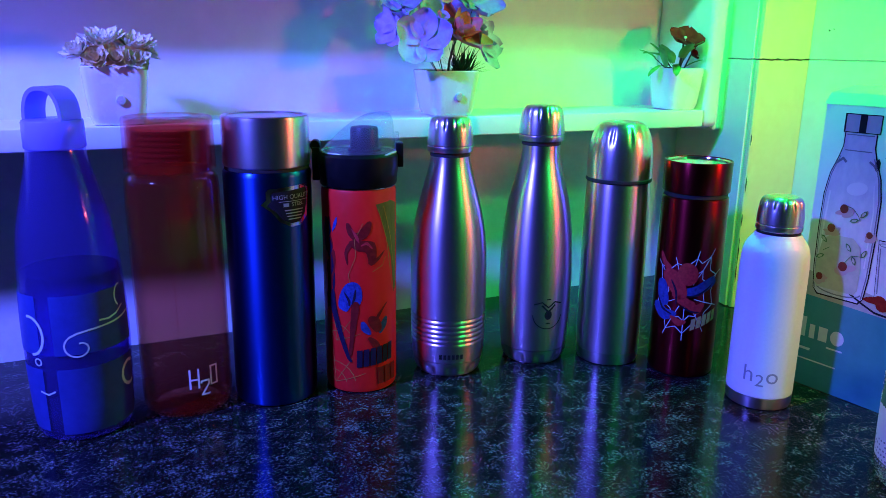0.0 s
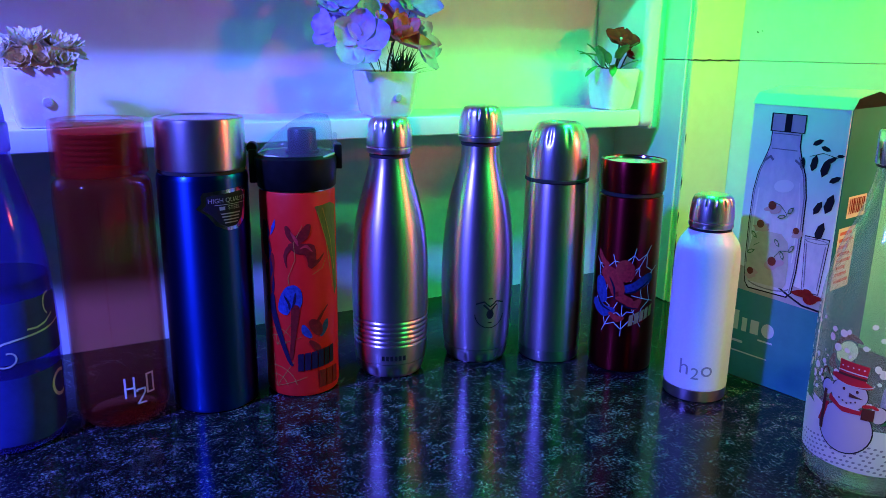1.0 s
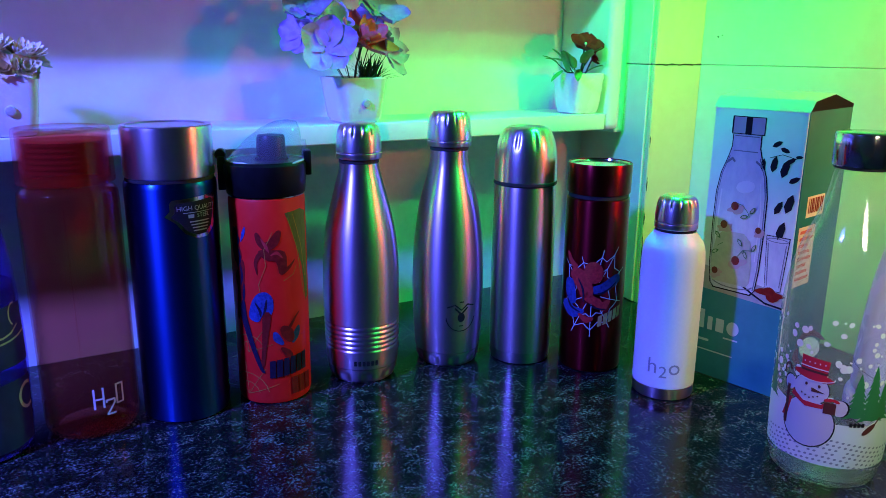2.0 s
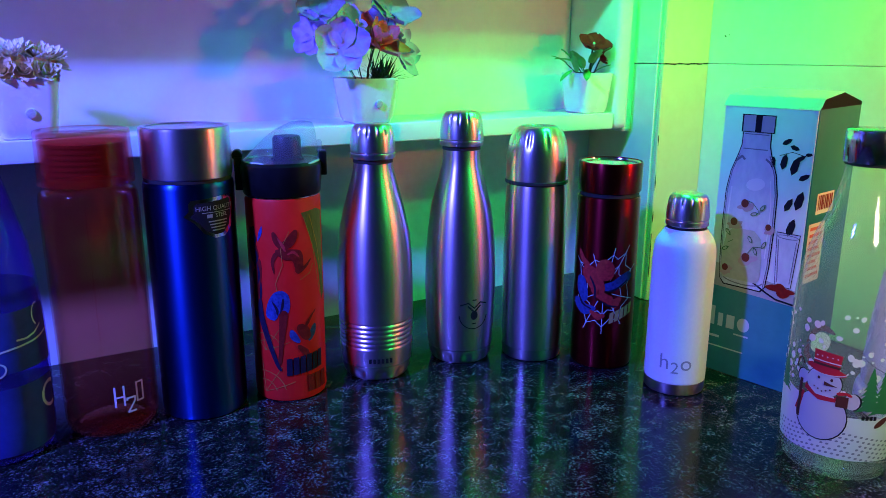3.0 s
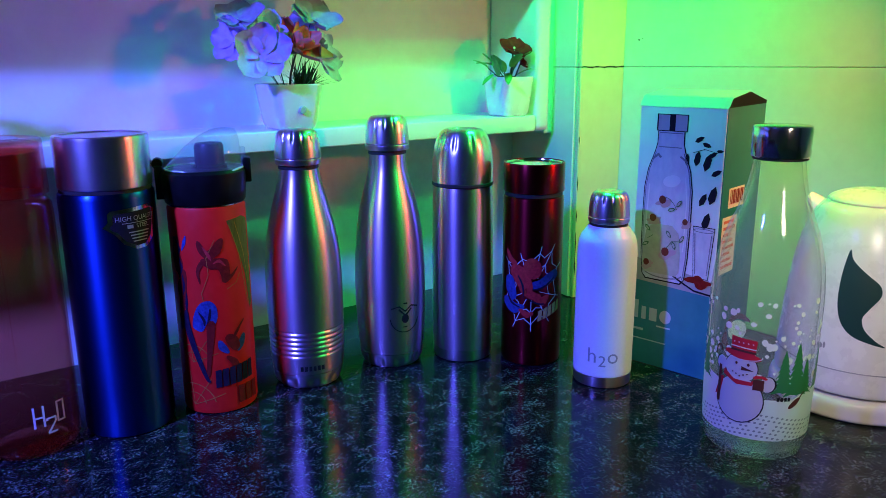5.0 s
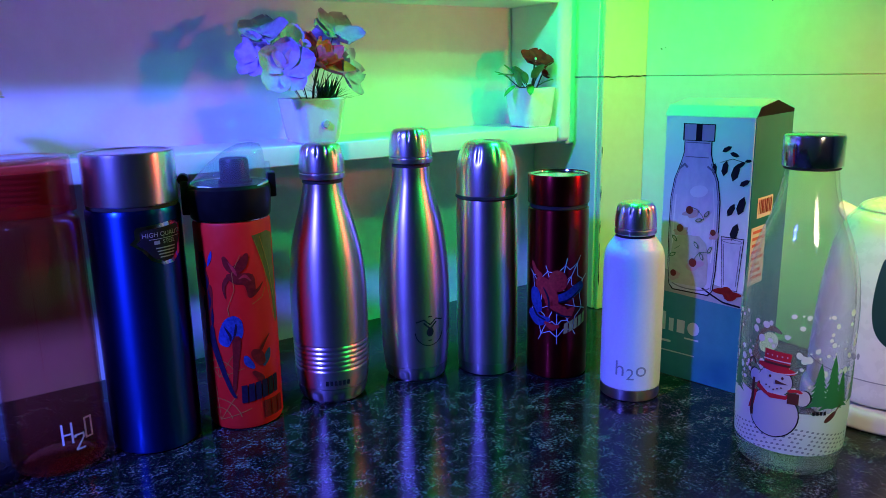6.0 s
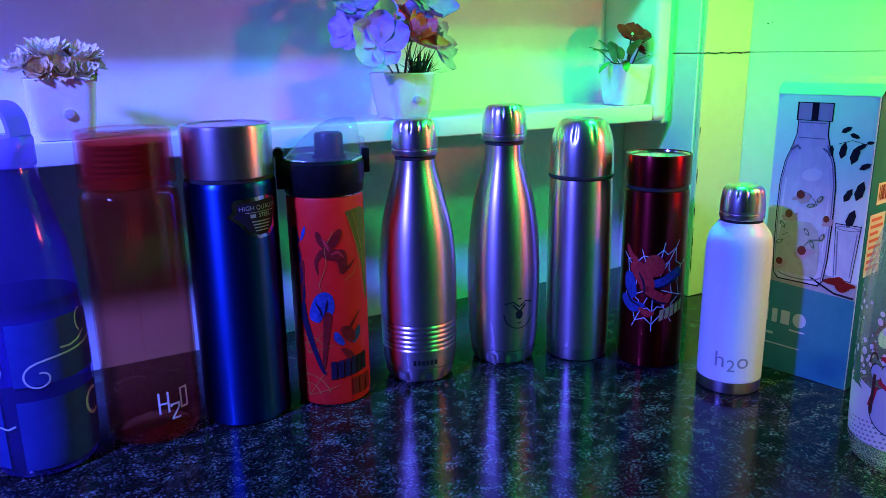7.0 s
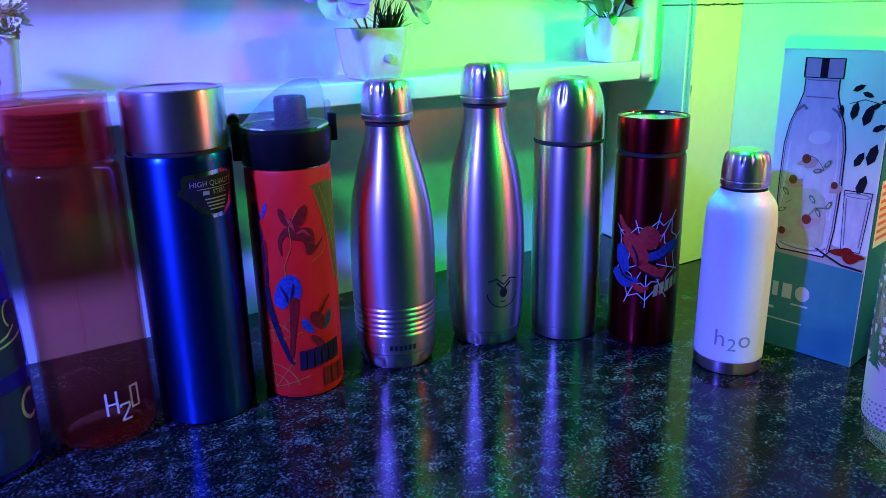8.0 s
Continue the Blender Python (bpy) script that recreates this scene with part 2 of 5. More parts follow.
filler = block(SX1 + 0.0005, 0.8895, SY0 + 0.012, SY1 - 0.001, SZ0 - 0.006, SZT + 0.03, 0.003, 2)
bmesh.ops.subdivide_edges(filler, edges=filler.edges[:], cuts=5, use_grid_fill=True)
for v in filler.verts:
    if v.co.y < SY0 + 0.03:
        v.co += Vector((0, 0.0025 * noise.noise(v.co * 90), 0.0))
structure("trim", filler, WALL, "rough plaster filling between shelf and pier", "trim")

# ---- prints and lettering that follow a round body ----
EYE = Vector((0.145, 0.045, 0.32))


def facing(at):
    return math.atan2(EYE.y - at[1], EYE.x - at[0])


def oval(cx, cz, rx, rz, n=20, turn=0.0):
    c, s = math.cos(turn), math.sin(turn)
    out = []
    for i in range(n):
        a = 2 * math.pi * i / n
        u, v = rx * math.cos(a), rz * math.sin(a)
        out.append((cx + u * c - v * s, cz + u * s + v * c))
    return out


def blotch(cx, cz, rx, rz, turn=0.0, seed=1):
    """An uneven patch with a wandering outline."""
    r_ = random.Random(seed)
    k = [(r_.uniform(0.06, 0.22), r_.randint(2, 6), r_.uniform(0, 6)) for _ in range(3)]
    out = []
    for i in range(30):
        a = 2 * math.pi * i / 30
        f = 1 + sum(q * math.sin(n * a + o) for q, n, o in k)
        u, v = rx * f * math.cos(a), rz * f * math.sin(a)
        out.append((cx + u * math.cos(turn) - v * math.sin(turn), cz + u * math.sin(turn) + v * math.cos(turn)))
    return out


def smooth_loop(points, n=4):
    """A closed outline rounded through the given points."""
    k = len(points)
    out = []
    for i in range(k):
        a, b, c, d = (points[(i + j - 1) % k] for j in range(4))
        for j in range(n):
            u = j / n
            out.append(tuple(0.5 * (2 * b[q] + (c[q] - a[q]) * u + (2 * a[q] - 5 * b[q] + 4 * c[q] - d[q]) * u * u + (3 * b[q] - a[q] - 3 * c[q] + d[q]) * u ** 3) for q in (0, 1)))
    return out


def limb(points, widths):
    """A smooth tapering band along a line of points, as one outline."""
    left, right = [], []
    for i, (x, z) in enumerate(points):
        (x0, z0), (x1, z1) = points[max(i - 1, 0)], points[min(i + 1, len(points) - 1)]
        d = math.hypot(x1 - x0, z1 - z0) or 1e-9
        nx, nz = -(z1 - z0) / d * widths[i] / 2, (x1 - x0) / d * widths[i] / 2
        left.append((x + nx, z + nz))
        right.append((x - nx, z - nz))
    return smooth_loop(left + right[::-1], 3)


def box2(x0, x1, z0, z1):
    return [(x0, z0), (x1, z0), (x1, z1), (x0, z1)]


def stroke(points, w):
    """A band of width w along a line of points, as separate quads."""
    out = []
    for (x0, z0), (x1, z1) in zip(points, points[1:]):
        d = math.hypot(x1 - x0, z1 - z0) or 1e-9
        nx, nz = -(z1 - z0) / d * w / 2, (x1 - x0) / d * w / 2
        ex, ez = (x1 - x0) / d * w * 0.2, (z1 - z0) / d * w * 0.2
        out.append([(x0 + nx - ex, z0 + nz - ez), (x0 - nx - ex, z0 - nz - ez), (x1 - nx + ex, z1 - nz + ez), (x1 + nx + ex, z1 + nz + ez)])
    return out


def arc(cx, cz, rx, rz, a0, a1, n=12):
    return [(cx + rx * math.cos(radians(a0 + (a1 - a0) * i / n)), cz + rz * math.sin(radians(a0 + (a1 - a0) * i / n))) for i in range(n + 1)]


def flat(polys):
    bm = bmesh.new()
    for p in polys:
        bm.faces.new([bm.verts.new((x, z, 0)) for x, z in p])
    bmesh.ops.triangulate(bm, faces=[f for f in bm.faces if len(f.verts) > 4])
    return bm


def lettering(text, height, shear=0.0, spread=1.0):
    """Flat lettering, centred, its capitals of that height."""
    cu = bpy.data.curves.new("lettering", "FONT")
    cu.body, cu.size, cu.align_x, cu.shear, cu.space_character = text, height / 0.69, "CENTER", shear, spread
    cu.resolution_u = 3
    ob = bpy.data.objects.new("lettering", cu)
    scene.collection.objects.link(ob)
    me = bpy.data.meshes.new_from_object(ob.evaluated_get(bpy.context.evaluated_depsgraph_get()))
    bm = bmesh.new()
    bm.from_mesh(me)
    bpy.data.objects.remove(ob)
    bpy.data.meshes.remove(me)
    return bm


def wrapped(name, bm, material, parent, rad, phi, lift=0.0004, at=(0, 0), label="", step=0.004):
    """A flat print laid round a turned body: rad(z) is the body's radius, phi the way that it faces."""
    bmesh.ops.translate(bm, verts=bm.verts, vec=(at[0], at[1], 0))
    for axis, i in (((1, 0, 0), 0), ((0, 1, 0), 1)):
        lo, hi = min(v.co[i] for v in bm.verts), max(v.co[i] for v in bm.verts)
        k = math.ceil(lo / step)
        while k * step < hi:
            bmesh.ops.bisect_plane(bm, geom=bm.verts[:] + bm.edges[:] + bm.faces[:], plane_co=Vector(axis) * (k * step), plane_no=axis)
            k += 1 if i == 0 else 3
    lift *= 0.45
    for v in bm.verts:
        s, z = v.co.x, v.co.y
        r = rad(z)
        a = phi + s / r
        v.co = Vector(((r + lift) * math.cos(a), (r + lift) * math.sin(a), z))
    return part(name, bm, material, parent, label)


def patches(name, polys, material, parent, rad, phi, lift, label):
    """Several patches of a print, each a part of its own."""
    for p in polys:
        wrapped(name, flat([p]), material, parent, rad, phi, lift, (0, 0), label)


def radius_of(profile):
    zs = [z for r, z in profile]
    rs = [r for r, z in profile]
    return lambda z: float(np.interp(z, zs, rs))


def fluted(bm, z0, z1, n, depth, ease=0.3, narrow=0.7):
    """Shallow scallops round a cap between two heights."""
    for v in bm.verts:
        u = (v.co.z - z0) / (z1 - z0)
        if 0 <= u <= 1:
            a = math.atan2(v.co.y, v.co.x)
            k = max(0.0, math.cos(n * a)) ** narrow * math.sin(math.pi * u) ** ease
            f = 1 - depth * k
            v.co.x *= f
            v.co.y *= f
    return bm


INK = mat("dark_print", (0.012, 0.012, 0.016), 0.5, Specular_IOR_Level=0.15)
GREYINK = mat("grey_print", (0.30, 0.30, 0.32), 0.5)
WHITEINK = mat("white_print", (0.82, 0.82, 0.80), 0.45)
STEEL_BASE = brushed("base_steel", (0.56, 0.46, 0.50), 0.34)


def ring_profile(r, z0, z1, b=0.001, inner=None):
    i = inner if inner is not None else r - 0.006
    return [(i, z0), (r - b, z0), (r, z0 + b), (r, z1 - b), (r - b, z1), (i, z1)]


def dome_cap(parent, r, z0, z1, material, n=14, depth=0.055, lip=0.005):
    prof = [(r - 0.004, z0), (r - 0.0006, z0), (r, z0 + 0.0008), (r, z0 + lip), (r - 0.0007, z0 + lip + 0.0005), (r - 0.0007, z0 + lip + 0.0012), (r - 0.0002, z0 + lip + 0.002)]
    h = z1 - z0 - lip - 0.002
    for i in range(15):
        a = i / 14
        q = r * (1 - 0.16 * a ** 2) if a < 0.62 else None
        if q is None:
            t = (a - 0.62) / 0.38 * math.pi / 2
            q = r * (1 - 0.16 * 0.62 ** 2) * (0.62 + 0.38 * math.cos(t))
            zz = z0 + lip + 0.002 + h * (0.62 + 0.38 * math.sin(t))
        else:
            zz = z0 + lip + 0.002 + h * a
        prof.append((q, zz))
    prof.append((0.0, z1 + 0.0002))
    bm = fluted(turned(prof, 168), z0 + lip + h * 0.62, z1 - 0.0008, n, depth * 0.95, 0.8, 5.0)
    return part("cap", bm, material, parent, "brushed steel screw cap with scalloped edge")


def cola_flask(at, body, neck_top, cap_r, cap_top, ribs=()):
    """A steel bottle with a long tapering neck: body, rubber ring, screw cap, base."""
    b = thing("steel_bottle", (at[0], at[1], 0))
    prof = smoothed(body, 6)
    if ribs:
        z0, z1, n = ribs
        ext = []
        for r, z in prof:
            if not (z0 <= z <= z1):
                ext.append((r, z))
        rr = radius_of(prof)
        band = []
        for i in range(n * 8 + 1):
            z = z0 + (z1 - z0) * i / (n * 8)
            band.append((rr(z) - 0.0011 * (0.5 - 0.5 * math.cos(2 * math.pi * i / 8)) ** 2, z))
        prof = sorted(ext + band, key=lambda p: p[1])
    shell = part("body", turned(prof, 96), STEEL, b)
    r0, z0 = body[0]
    foot = [(0.0, 0.0015), (r0 * 0.62, 0.0012), (r0 * 0.74, 0.0)] + smoothed([(r0 * 0.80, 0.0), (r0 * 0.89, 0.0022), (r0 * 0.965, z0 * 0.45), (r0 + 0.0002, z0 - 0.0003)], 5)
    part("base", fluted(turned(foot, 112), 0.0006, z0 * 0.75, 10, 0.06), STEEL_BASE, b, "rounded steel foot with scalloped edge")
    part("ring", turned(ring_profile(body[-1][0] + 0.0006, neck_top - 0.0035, neck_top + 0.0008, 0.0004)), RUBBER, b, "black rubber sealing ring")
    dome_cap(b, cap_r, neck_top + 0.0008, cap_top, CAPSTEEL)
    return b, shell, radius_of(prof)


MILT = (0.4602, 0.7096)
milt, milt_body, mrad = cola_flask(MILT, [(0.0355, 0.0165), (0.0364, 0.024), (0.0372, 0.035), (0.0378, 0.058), (0.038, 0.092), (0.0374, 0.121), (0.0347, 0.150), (0.0298, 0.173), (0.0236, 0.196), (0.0200, 0.210), (0.0188, 0.2190)], 0.2215, 0.0220, 0.2558, (0.034, 0.063, 6))
tagged(milt, "brushed steel cola-shaped bottle with ribbed band above the base", "bottle", "bottles in a row")
p0 = facing(MILT)
wrapped("logo", flat([box2(-0.012 + i * 0.0042, -0.0092 + i * 0.0042, -0.0026, 0.0026) for i in range(6)]), INK, milt_body, mrad, p0 + 0.12, 0.0003, (0, 0.0235), "dark printed mark on the steel")

STL2 = (0.5574, 0.7026)
stl2, stl2_body, srad = cola_flask(STL2, [(0.0343, 0.0165), (0.0351, 0.024), (0.0362, 0.0376), (0.0375, 0.0764), (0.0371, 0.108), (0.0350, 0.139), (0.0306, 0.1697), (0.0229, 0.1996), (0.0198, 0.2130), (0.0190, 0.2268)], 0.2292, 0.0225, 0.2648)
tagged(stl2, "brushed steel cola-shaped bottle with a worn dark emblem", "bottle", "bottles in a row")
emblem = stroke(arc(0, 0, 0.014, 0.014, 185, 350, 16), 0.0009) + stroke([(-0.013, 0.009), (-0.006, 0.011), (0, 0.006), (0.006, 0.011), (0.013, 0.009)], 0.0012)
emblem += stroke([(-0.006, 0.008), (-0.001, 0.003)], 0.0016) + stroke([(0.006, 0.008), (0.001, 0.003)], 0.0016) + [oval(0, -0.001, 0.0035, 0.0045, 12)] + [box2(-0.002, 0.002, 0.013, 0.0142), box2(-0.002, 0.002, -0.0095, -0.0085)]
wrapped("emblem", flat([[(x * 1.15, z * 1.15) for x, z in e_] for e_ in emblem]), INK, stl2_body, srad, facing(STL2) + 0.42, 0.0003, (0, 0.058), "worn dark printed emblem")

# ---- steel vacuum flask with a domed cup ----
FL = (0.6299, 0.6693)
fl = thing("vacuum_flask", (FL[0], FL[1], 0))
tagged(fl, "brushed steel vacuum flask with a domed cup lid", "flask", "bottles in a row")
part("body", turned([(0.0326, 0.0135), (0.0330, 0.03), (0.0330, 0.10), (0.0325, 0.15), (0.0318, 0.184), (0.0310, 0.1902)], 96), STEEL, fl)
part("base", turned([(0.0, 0.001), (0.026, 0.001), (0.028, 0.0), (0.0312, 0.0012), (0.0324, 0.005), (0.0327, 0.0133)], 96), STEEL_BASE, fl, "steel base band")
part("ring", turned(ring_profile(0.0328, 0.1902, 0.1950, 0.0012), 96), RUBBER, fl, "black plastic ring")
cup = [(0.0285, 0.1950), (0.0318, 0.1950), (0.0323, 0.1958), (0.0321, 0.212), (0.0314, 0.2225), (0.0298, 0.2325), (0.0265, 0.2415), (0.0225, 0.2468), (0.0180, 0.2492)]
bm = fluted(turned(smoothed(cup, 4) + [(0.0165, 0.2489), (0.016, 0.2484), (0.0, 0.2484)], 112), 0.226, 0.2478, 10, 0.04, 0.8, 5.0)
part("cup", bm, CAPSTEEL, fl, "domed steel cup lid")

# ---- dark red printed flask ----
DK = (0.6836, 0.6162)
dk = thing("red_flask", (DK[0], DK[1], 0))
tagged(dk, "dark red metallic flask with a web print", "flask", "bottles in a row")
dk_body = part("body", turned([(0.0, 0.001), (0.027, 0.001), (0.029, 0.0), (0.0315, 0.0012), (0.0322, 0.004), (0.0320, 0.10), (0.0316, 0.177), (0.0312, 0.1805), (0.0302, 0.1812)], 96), RED_METAL, dk)
part("ring", turned(ring_profile(0.0300, 0.1812, 0.1858, 0.0004), 96), RUBBER, dk, "black groove ring")
part("lid", turned([(0.026, 0.1858), (0.0312, 0.1858), (0.0319, 0.1868), (0.0320, 0.2145), (0.0316, 0.2158), (0.0308, 0.2160), (0.0304, 0.2152)], 96), RED_METAL, dk)
part("lid_plate", turned([(0.0304, 0.2150), (0.0300, 0.2138), (0.0, 0.2136)], 96), CHROME, dk, "shiny flat steel lid top")
drad = lambda z: 0.0321
pd = facing(DK)
WEB = mat("pale_grey_print", (0.62, 0.64, 0.68), 0.4)
spokes = [(-0.033, 0.118), (-0.012, 0.124), (0.010, 0.132), (0.026, 0.134), (0.036, 0.112), (0.034, 0.076), (0.020, 0.050), (0.0, 0.040), (-0.020, 0.043), (-0.036, 0.068)]
hub = (0.0, 0.086)
web = []
for x, z in spokes:
    web += stroke([(hub[0] + (x - hub[0]) * 0.25, hub[1] + (z - hub[1]) * 0.25), (x, z)], 0.0007)
for k in (0.56, 0.84):
    for (x0, z0), (x1, z1) in zip(spokes, spokes[1:] + spokes[:1]):
        a = (hub[0] + (x0 - hub[0]) * k, hub[1] + (z0 - hub[1]) * k)
        c = (hub[0] + (x1 - hub[0]) * k, hub[1] + (z1 - hub[1]) * k)
        mid = (hub[0] + ((a[0] + c[0]) / 2 - hub[0]) * 0.86, hub[1] + ((a[1] + c[1]) / 2 - hub[1]) * 0.86)
        web += stroke([a, mid, c], 0.0007)
wrapped("web_print", flat(web), WEB, dk_body, drad, pd, 0.0003, (0, 0), "pale printed web lines")
P_RED = grained(mat("red_print", (0.6, 0.03, 0.03), 0.5, Specular_IOR_Level=0.15), 300, (0.35, 0.015, 0.02), (0.75, 0.05, 0.04))
P_BLUE = grained(mat("blue_print", (0.05, 0.1, 0.55), 0.5, Specular_IOR_Level=0.15), 300, (0.015, 0.025, 0.10), (0.05, 0.09, 0.32))
P_YELLOW = grained(mat("yellow_print", (0.7, 0.6, 0.2), 0.5, Specular_IOR_Level=0.15), 300, (0.42, 0.30, 0.08), (0.62, 0.50, 0.18))
P_DARK = grained(mat("dark_blue_print", (0.03, 0.03, 0.1), 0.5, Specular_IOR_Level=0.15), 300, (0.010, 0.006, 0.014), (0.026, 0.016, 0.042))
P_LINE = grained(mat("orange_line_print", (0.5, 0.2, 0.05), 0.5, Specular_IOR_Level=0.15), 300, (0.40, 0.13, 0.02), (0.62, 0.26, 0.05))
P_BROWN = grained(mat("brown_print", (0.2, 0.06, 0.03), 0.5, Specular_IOR_Level=0.15), 300, (0.13, 0.006, 0.005), (0.32, 0.018, 0.012))
P_OLIVE = grained(mat("olive_print", (0.3, 0.28, 0.1), 0.5, Specular_IOR_Level=0.15), 300, (0.05, 0.030, 0.010), (0.20, 0.13, 0.04), stretch=(6, 6, 0.4))
patches("blue_patch", [limb([(-0.026, 0.098), (-0.024, 0.086), (-0.020, 0.074)], [0.009, 0.014, 0.008]), limb([(-0.034, 0.072), (-0.026, 0.068), (-0.018, 0.064), (-0.008, 0.067)], [0.006, 0.013, 0.012, 0.004]), limb([(0.000, 0.090), (0.010, 0.092), (0.020, 0.098), (0.029, 0.103)], [0.006, 0.010, 0.011, 0.008])], P_BLUE, dk_body, drad, pd, 0.0006, "blue patches of the print")
patches("red_patch", [limb([(-0.029, 0.126), (-0.024, 0.117), (-0.017, 0.112)], [0.003, 0.006, 0.005]), limb([(-0.022, 0.108), (-0.014, 0.103), (-0.006, 0.090), (-0.004, 0.080)], [0.009, 0.017, 0.015, 0.008]), limb([(-0.010, 0.088), (0.000, 0.080), (0.009, 0.077)], [0.008, 0.009, 0.006]), limb([(0.004, 0.076), (0.012, 0.073), (0.018, 0.079)], [0.005, 0.010, 0.004]), limb([(-0.012, 0.063), (-0.004, 0.058), (0.002, 0.060)], [0.003, 0.007, 0.003])], P_RED, dk_body, drad, pd, 0.0009, "red patches of the print")
patches("red_patch", [oval(0.001, 0.1085, 0.0095, 0.0115, 22, 0.2)], P_RED, dk_body, drad, pd, 0.0013, "red patches of the print")
patches("dark_patch", [limb([(-0.014, 0.100), (-0.009, 0.090), (-0.008, 0.078)], [0.0012, 0.0022, 0.001]), limb([(-0.028, 0.080), (-0.022, 0.070), (-0.012, 0.066)], [0.001, 0.0026, 0.001]), limb([(0.002, 0.086), (0.012, 0.088), (0.024, 0.097)], [0.001, 0.0022, 0.001]), limb([(-0.002, 0.075), (0.006, 0.071), (0.014, 0.070)], [0.001, 0.002, 0.001])], P_DARK, dk_body, drad, pd, 0.0016, "dark folds of the print")
patches("yellow_bar", [[(0.007 + i * 0.0054, 0.051 + i * 0.0022), (0.0112 + i * 0.0054, 0.0528 + i * 0.0022), (0.0118 + i * 0.0054, 0.0645 + i * 0.0022), (0.0075 + i * 0.0054, 0.0625 + i * 0.0022)] for i in range(5)], P_YELLOW, dk_body, drad, pd, 0.0018, "yellow printed bars")

# ---- small white bottle ----
WH = (0.7012, 0.5272)
wh = thing("white_bottle", (WH[0], WH[1], 0))
tagged(wh, "white coated steel bottle with a steel cap and base", "bottle", "bottles in a row")
part("base", turned([(0.0, 0.001), (0.023, 0.001), (0.025, 0.0), (0.0283, 0.001), (0.0291, 0.003), (0.0291, 0.0118), (0.027, 0.012)], 96), STEEL_BASE, wh, "brushed steel base band")
wprof = [(0.027, 0.012), (0.0291, 0.0122), (0.0293, 0.0135), (0.0292, 0.12), (0.0288, 0.138), (0.0280, 0.1455), (0.0262, 0.1510), (0.0235, 0.1553), (0.0208, 0.1590), (0.0190, 0.1620)]
wh_body = part("body", turned(wprof[:3] + smoothed(wprof[2:], 4), 96), WHITECOAT, wh)
part("ring", turned(ring_profile(0.0182, 0.1620, 0.1646, 0.0004)), RUBBER, wh, "black sealing ring")
dome_cap(wh, 0.0198, 0.1646, 0.1950, CAPSTEEL, 14, 0.05)
wrapped("lettering", lettering("h", 0.0150), GREYINK, wh_body, lambda z: 0.0293, facing(WH), 0.0003, (-0.0100, 0.0275), "grey printed letters", 0.003)
wrapped("lettering", lettering("2", 0.0115), GREYINK, wh_body, lambda z: 0.0293, facing(WH), 0.0003, (0.0003, 0.0238), "", 0.003)
wrapped("lettering", lettering("o", 0.0150), GREYINK, wh_body, lambda z: 0.0293, facing(WH), 0.0003, (0.0108, 0.0275), "", 0.003)

# ---- tall blue flask ----
BL = (0.2863, 0.7190)
bl = thing("blue_flask", (BL[0], BL[1], 0))
tagged(bl, "tall metallic blue flask with a brushed steel lid", "flask", "bottles in a row")
bl_body = part("body", turned([(0.0, 0.001), (0.031, 0.001), (0.034, 0.0), (0.037, 0.0012), (0.0380, 0.004), (0.0384, 0.10), (0.0384, 0.209), (0.0380, 0.2125), (0.0368, 0.2140)], 96), BLUE_METAL, bl)
part("ring", turned(ring_profile(0.0366, 0.2138, 0.2172, 0.0004), 96), RUBBER, bl, "black seal ring")
part("lid", turned([(0.033, 0.2172), (0.0368, 0.2172), (0.0375, 0.2180), (0.0378, 0.2570), (0.0374, 0.2596), (0.0362, 0.2605), (0.0335, 0.2602), (0.0325, 0.2592), (0.0, 0.2590)], 96), CAPSTEEL, bl, "brushed steel screw lid")
brad = lambda z: 0.0384
pb = facing(BL) + 0.60
shield = [(-0.020, 0.014), (-0.018, 0.0165), (0.019, 0.019), (0.0215, 0.017), (0.021, 0.004), (0.017, -0.008), (0.009, -0.0145), (0.0, -0.015), (-0.010, -0.010), (-0.016, -0.002), (-0.024, 0.004), (-0.020, 0.008)]
sticker = wrapped("sticker", flat([[(x * 1.08, z * 1.08) for x, z in shield]]), CHROME, bl, brad, pb, 0.0003, (-0.003, 0.183), "silver-edged shield sticker")
wrapped("sticker_face", flat([[(x * 0.88, z * 0.88 + 0.0002) for x, z in shield]]), INK, sticker, brad, pb, 0.0006, (-0.003, 0.183), "black sticker face")
wrapped("lettering", lettering("HIGH QUALITY", 0.0038), GREYINK, sticker, brad, pb, 0.0009, (-0.0005, 0.1915), "small grey lettering")
wrapped("lettering", lettering("STEEL", 0.0034), GREYINK, sticker, brad, pb, 0.0009, (0.004, 0.1850), "small grey lettering")
wrapped("text_bars", flat([box2(-0.014, 0.016, 0.1893, 0.1898), box2(-0.010, -0.005, 0.185, 0.188)] + [box2(-0.009 + i * 0.001, 0.010 - i * 0.001, 0.1812 - i * 0.0026, 0.1822 - i * 0.0026) for i in range(4)]), GREYINK, sticker, brad, pb, 0.0009, (0, 0), "rows of tiny unreadable print")

# ---- red see-through bottle ----
RD = (0.2065, 0.7263)
rd = thing("red_bottle", (RD[0], RD[1], 0))
tagged(rd, "red see-through plastic water bottle with a red screw lid", "bottle", "bottles in a row")
outer = [(0.0, 0.003), (0.024, 0.0025), (0.028, 0.0006), (0.031, 0.0), (0.0352, 0.0015), (0.0378, 0.006), (0.0386, 0.013), (0.0388, 0.06), (0.0390, 0.114), (0.0388, 0.200), (0.0380, 0.2085), (0.0350, 0.2125), (0.0320, 0.2135), (0.0318, 0.2500)]
inner = [(r - 0.0016 if r > 0.002 else 0.0, z + (0.0016 if z < 0.01 else 0.0)) for r, z in reversed(outer)]
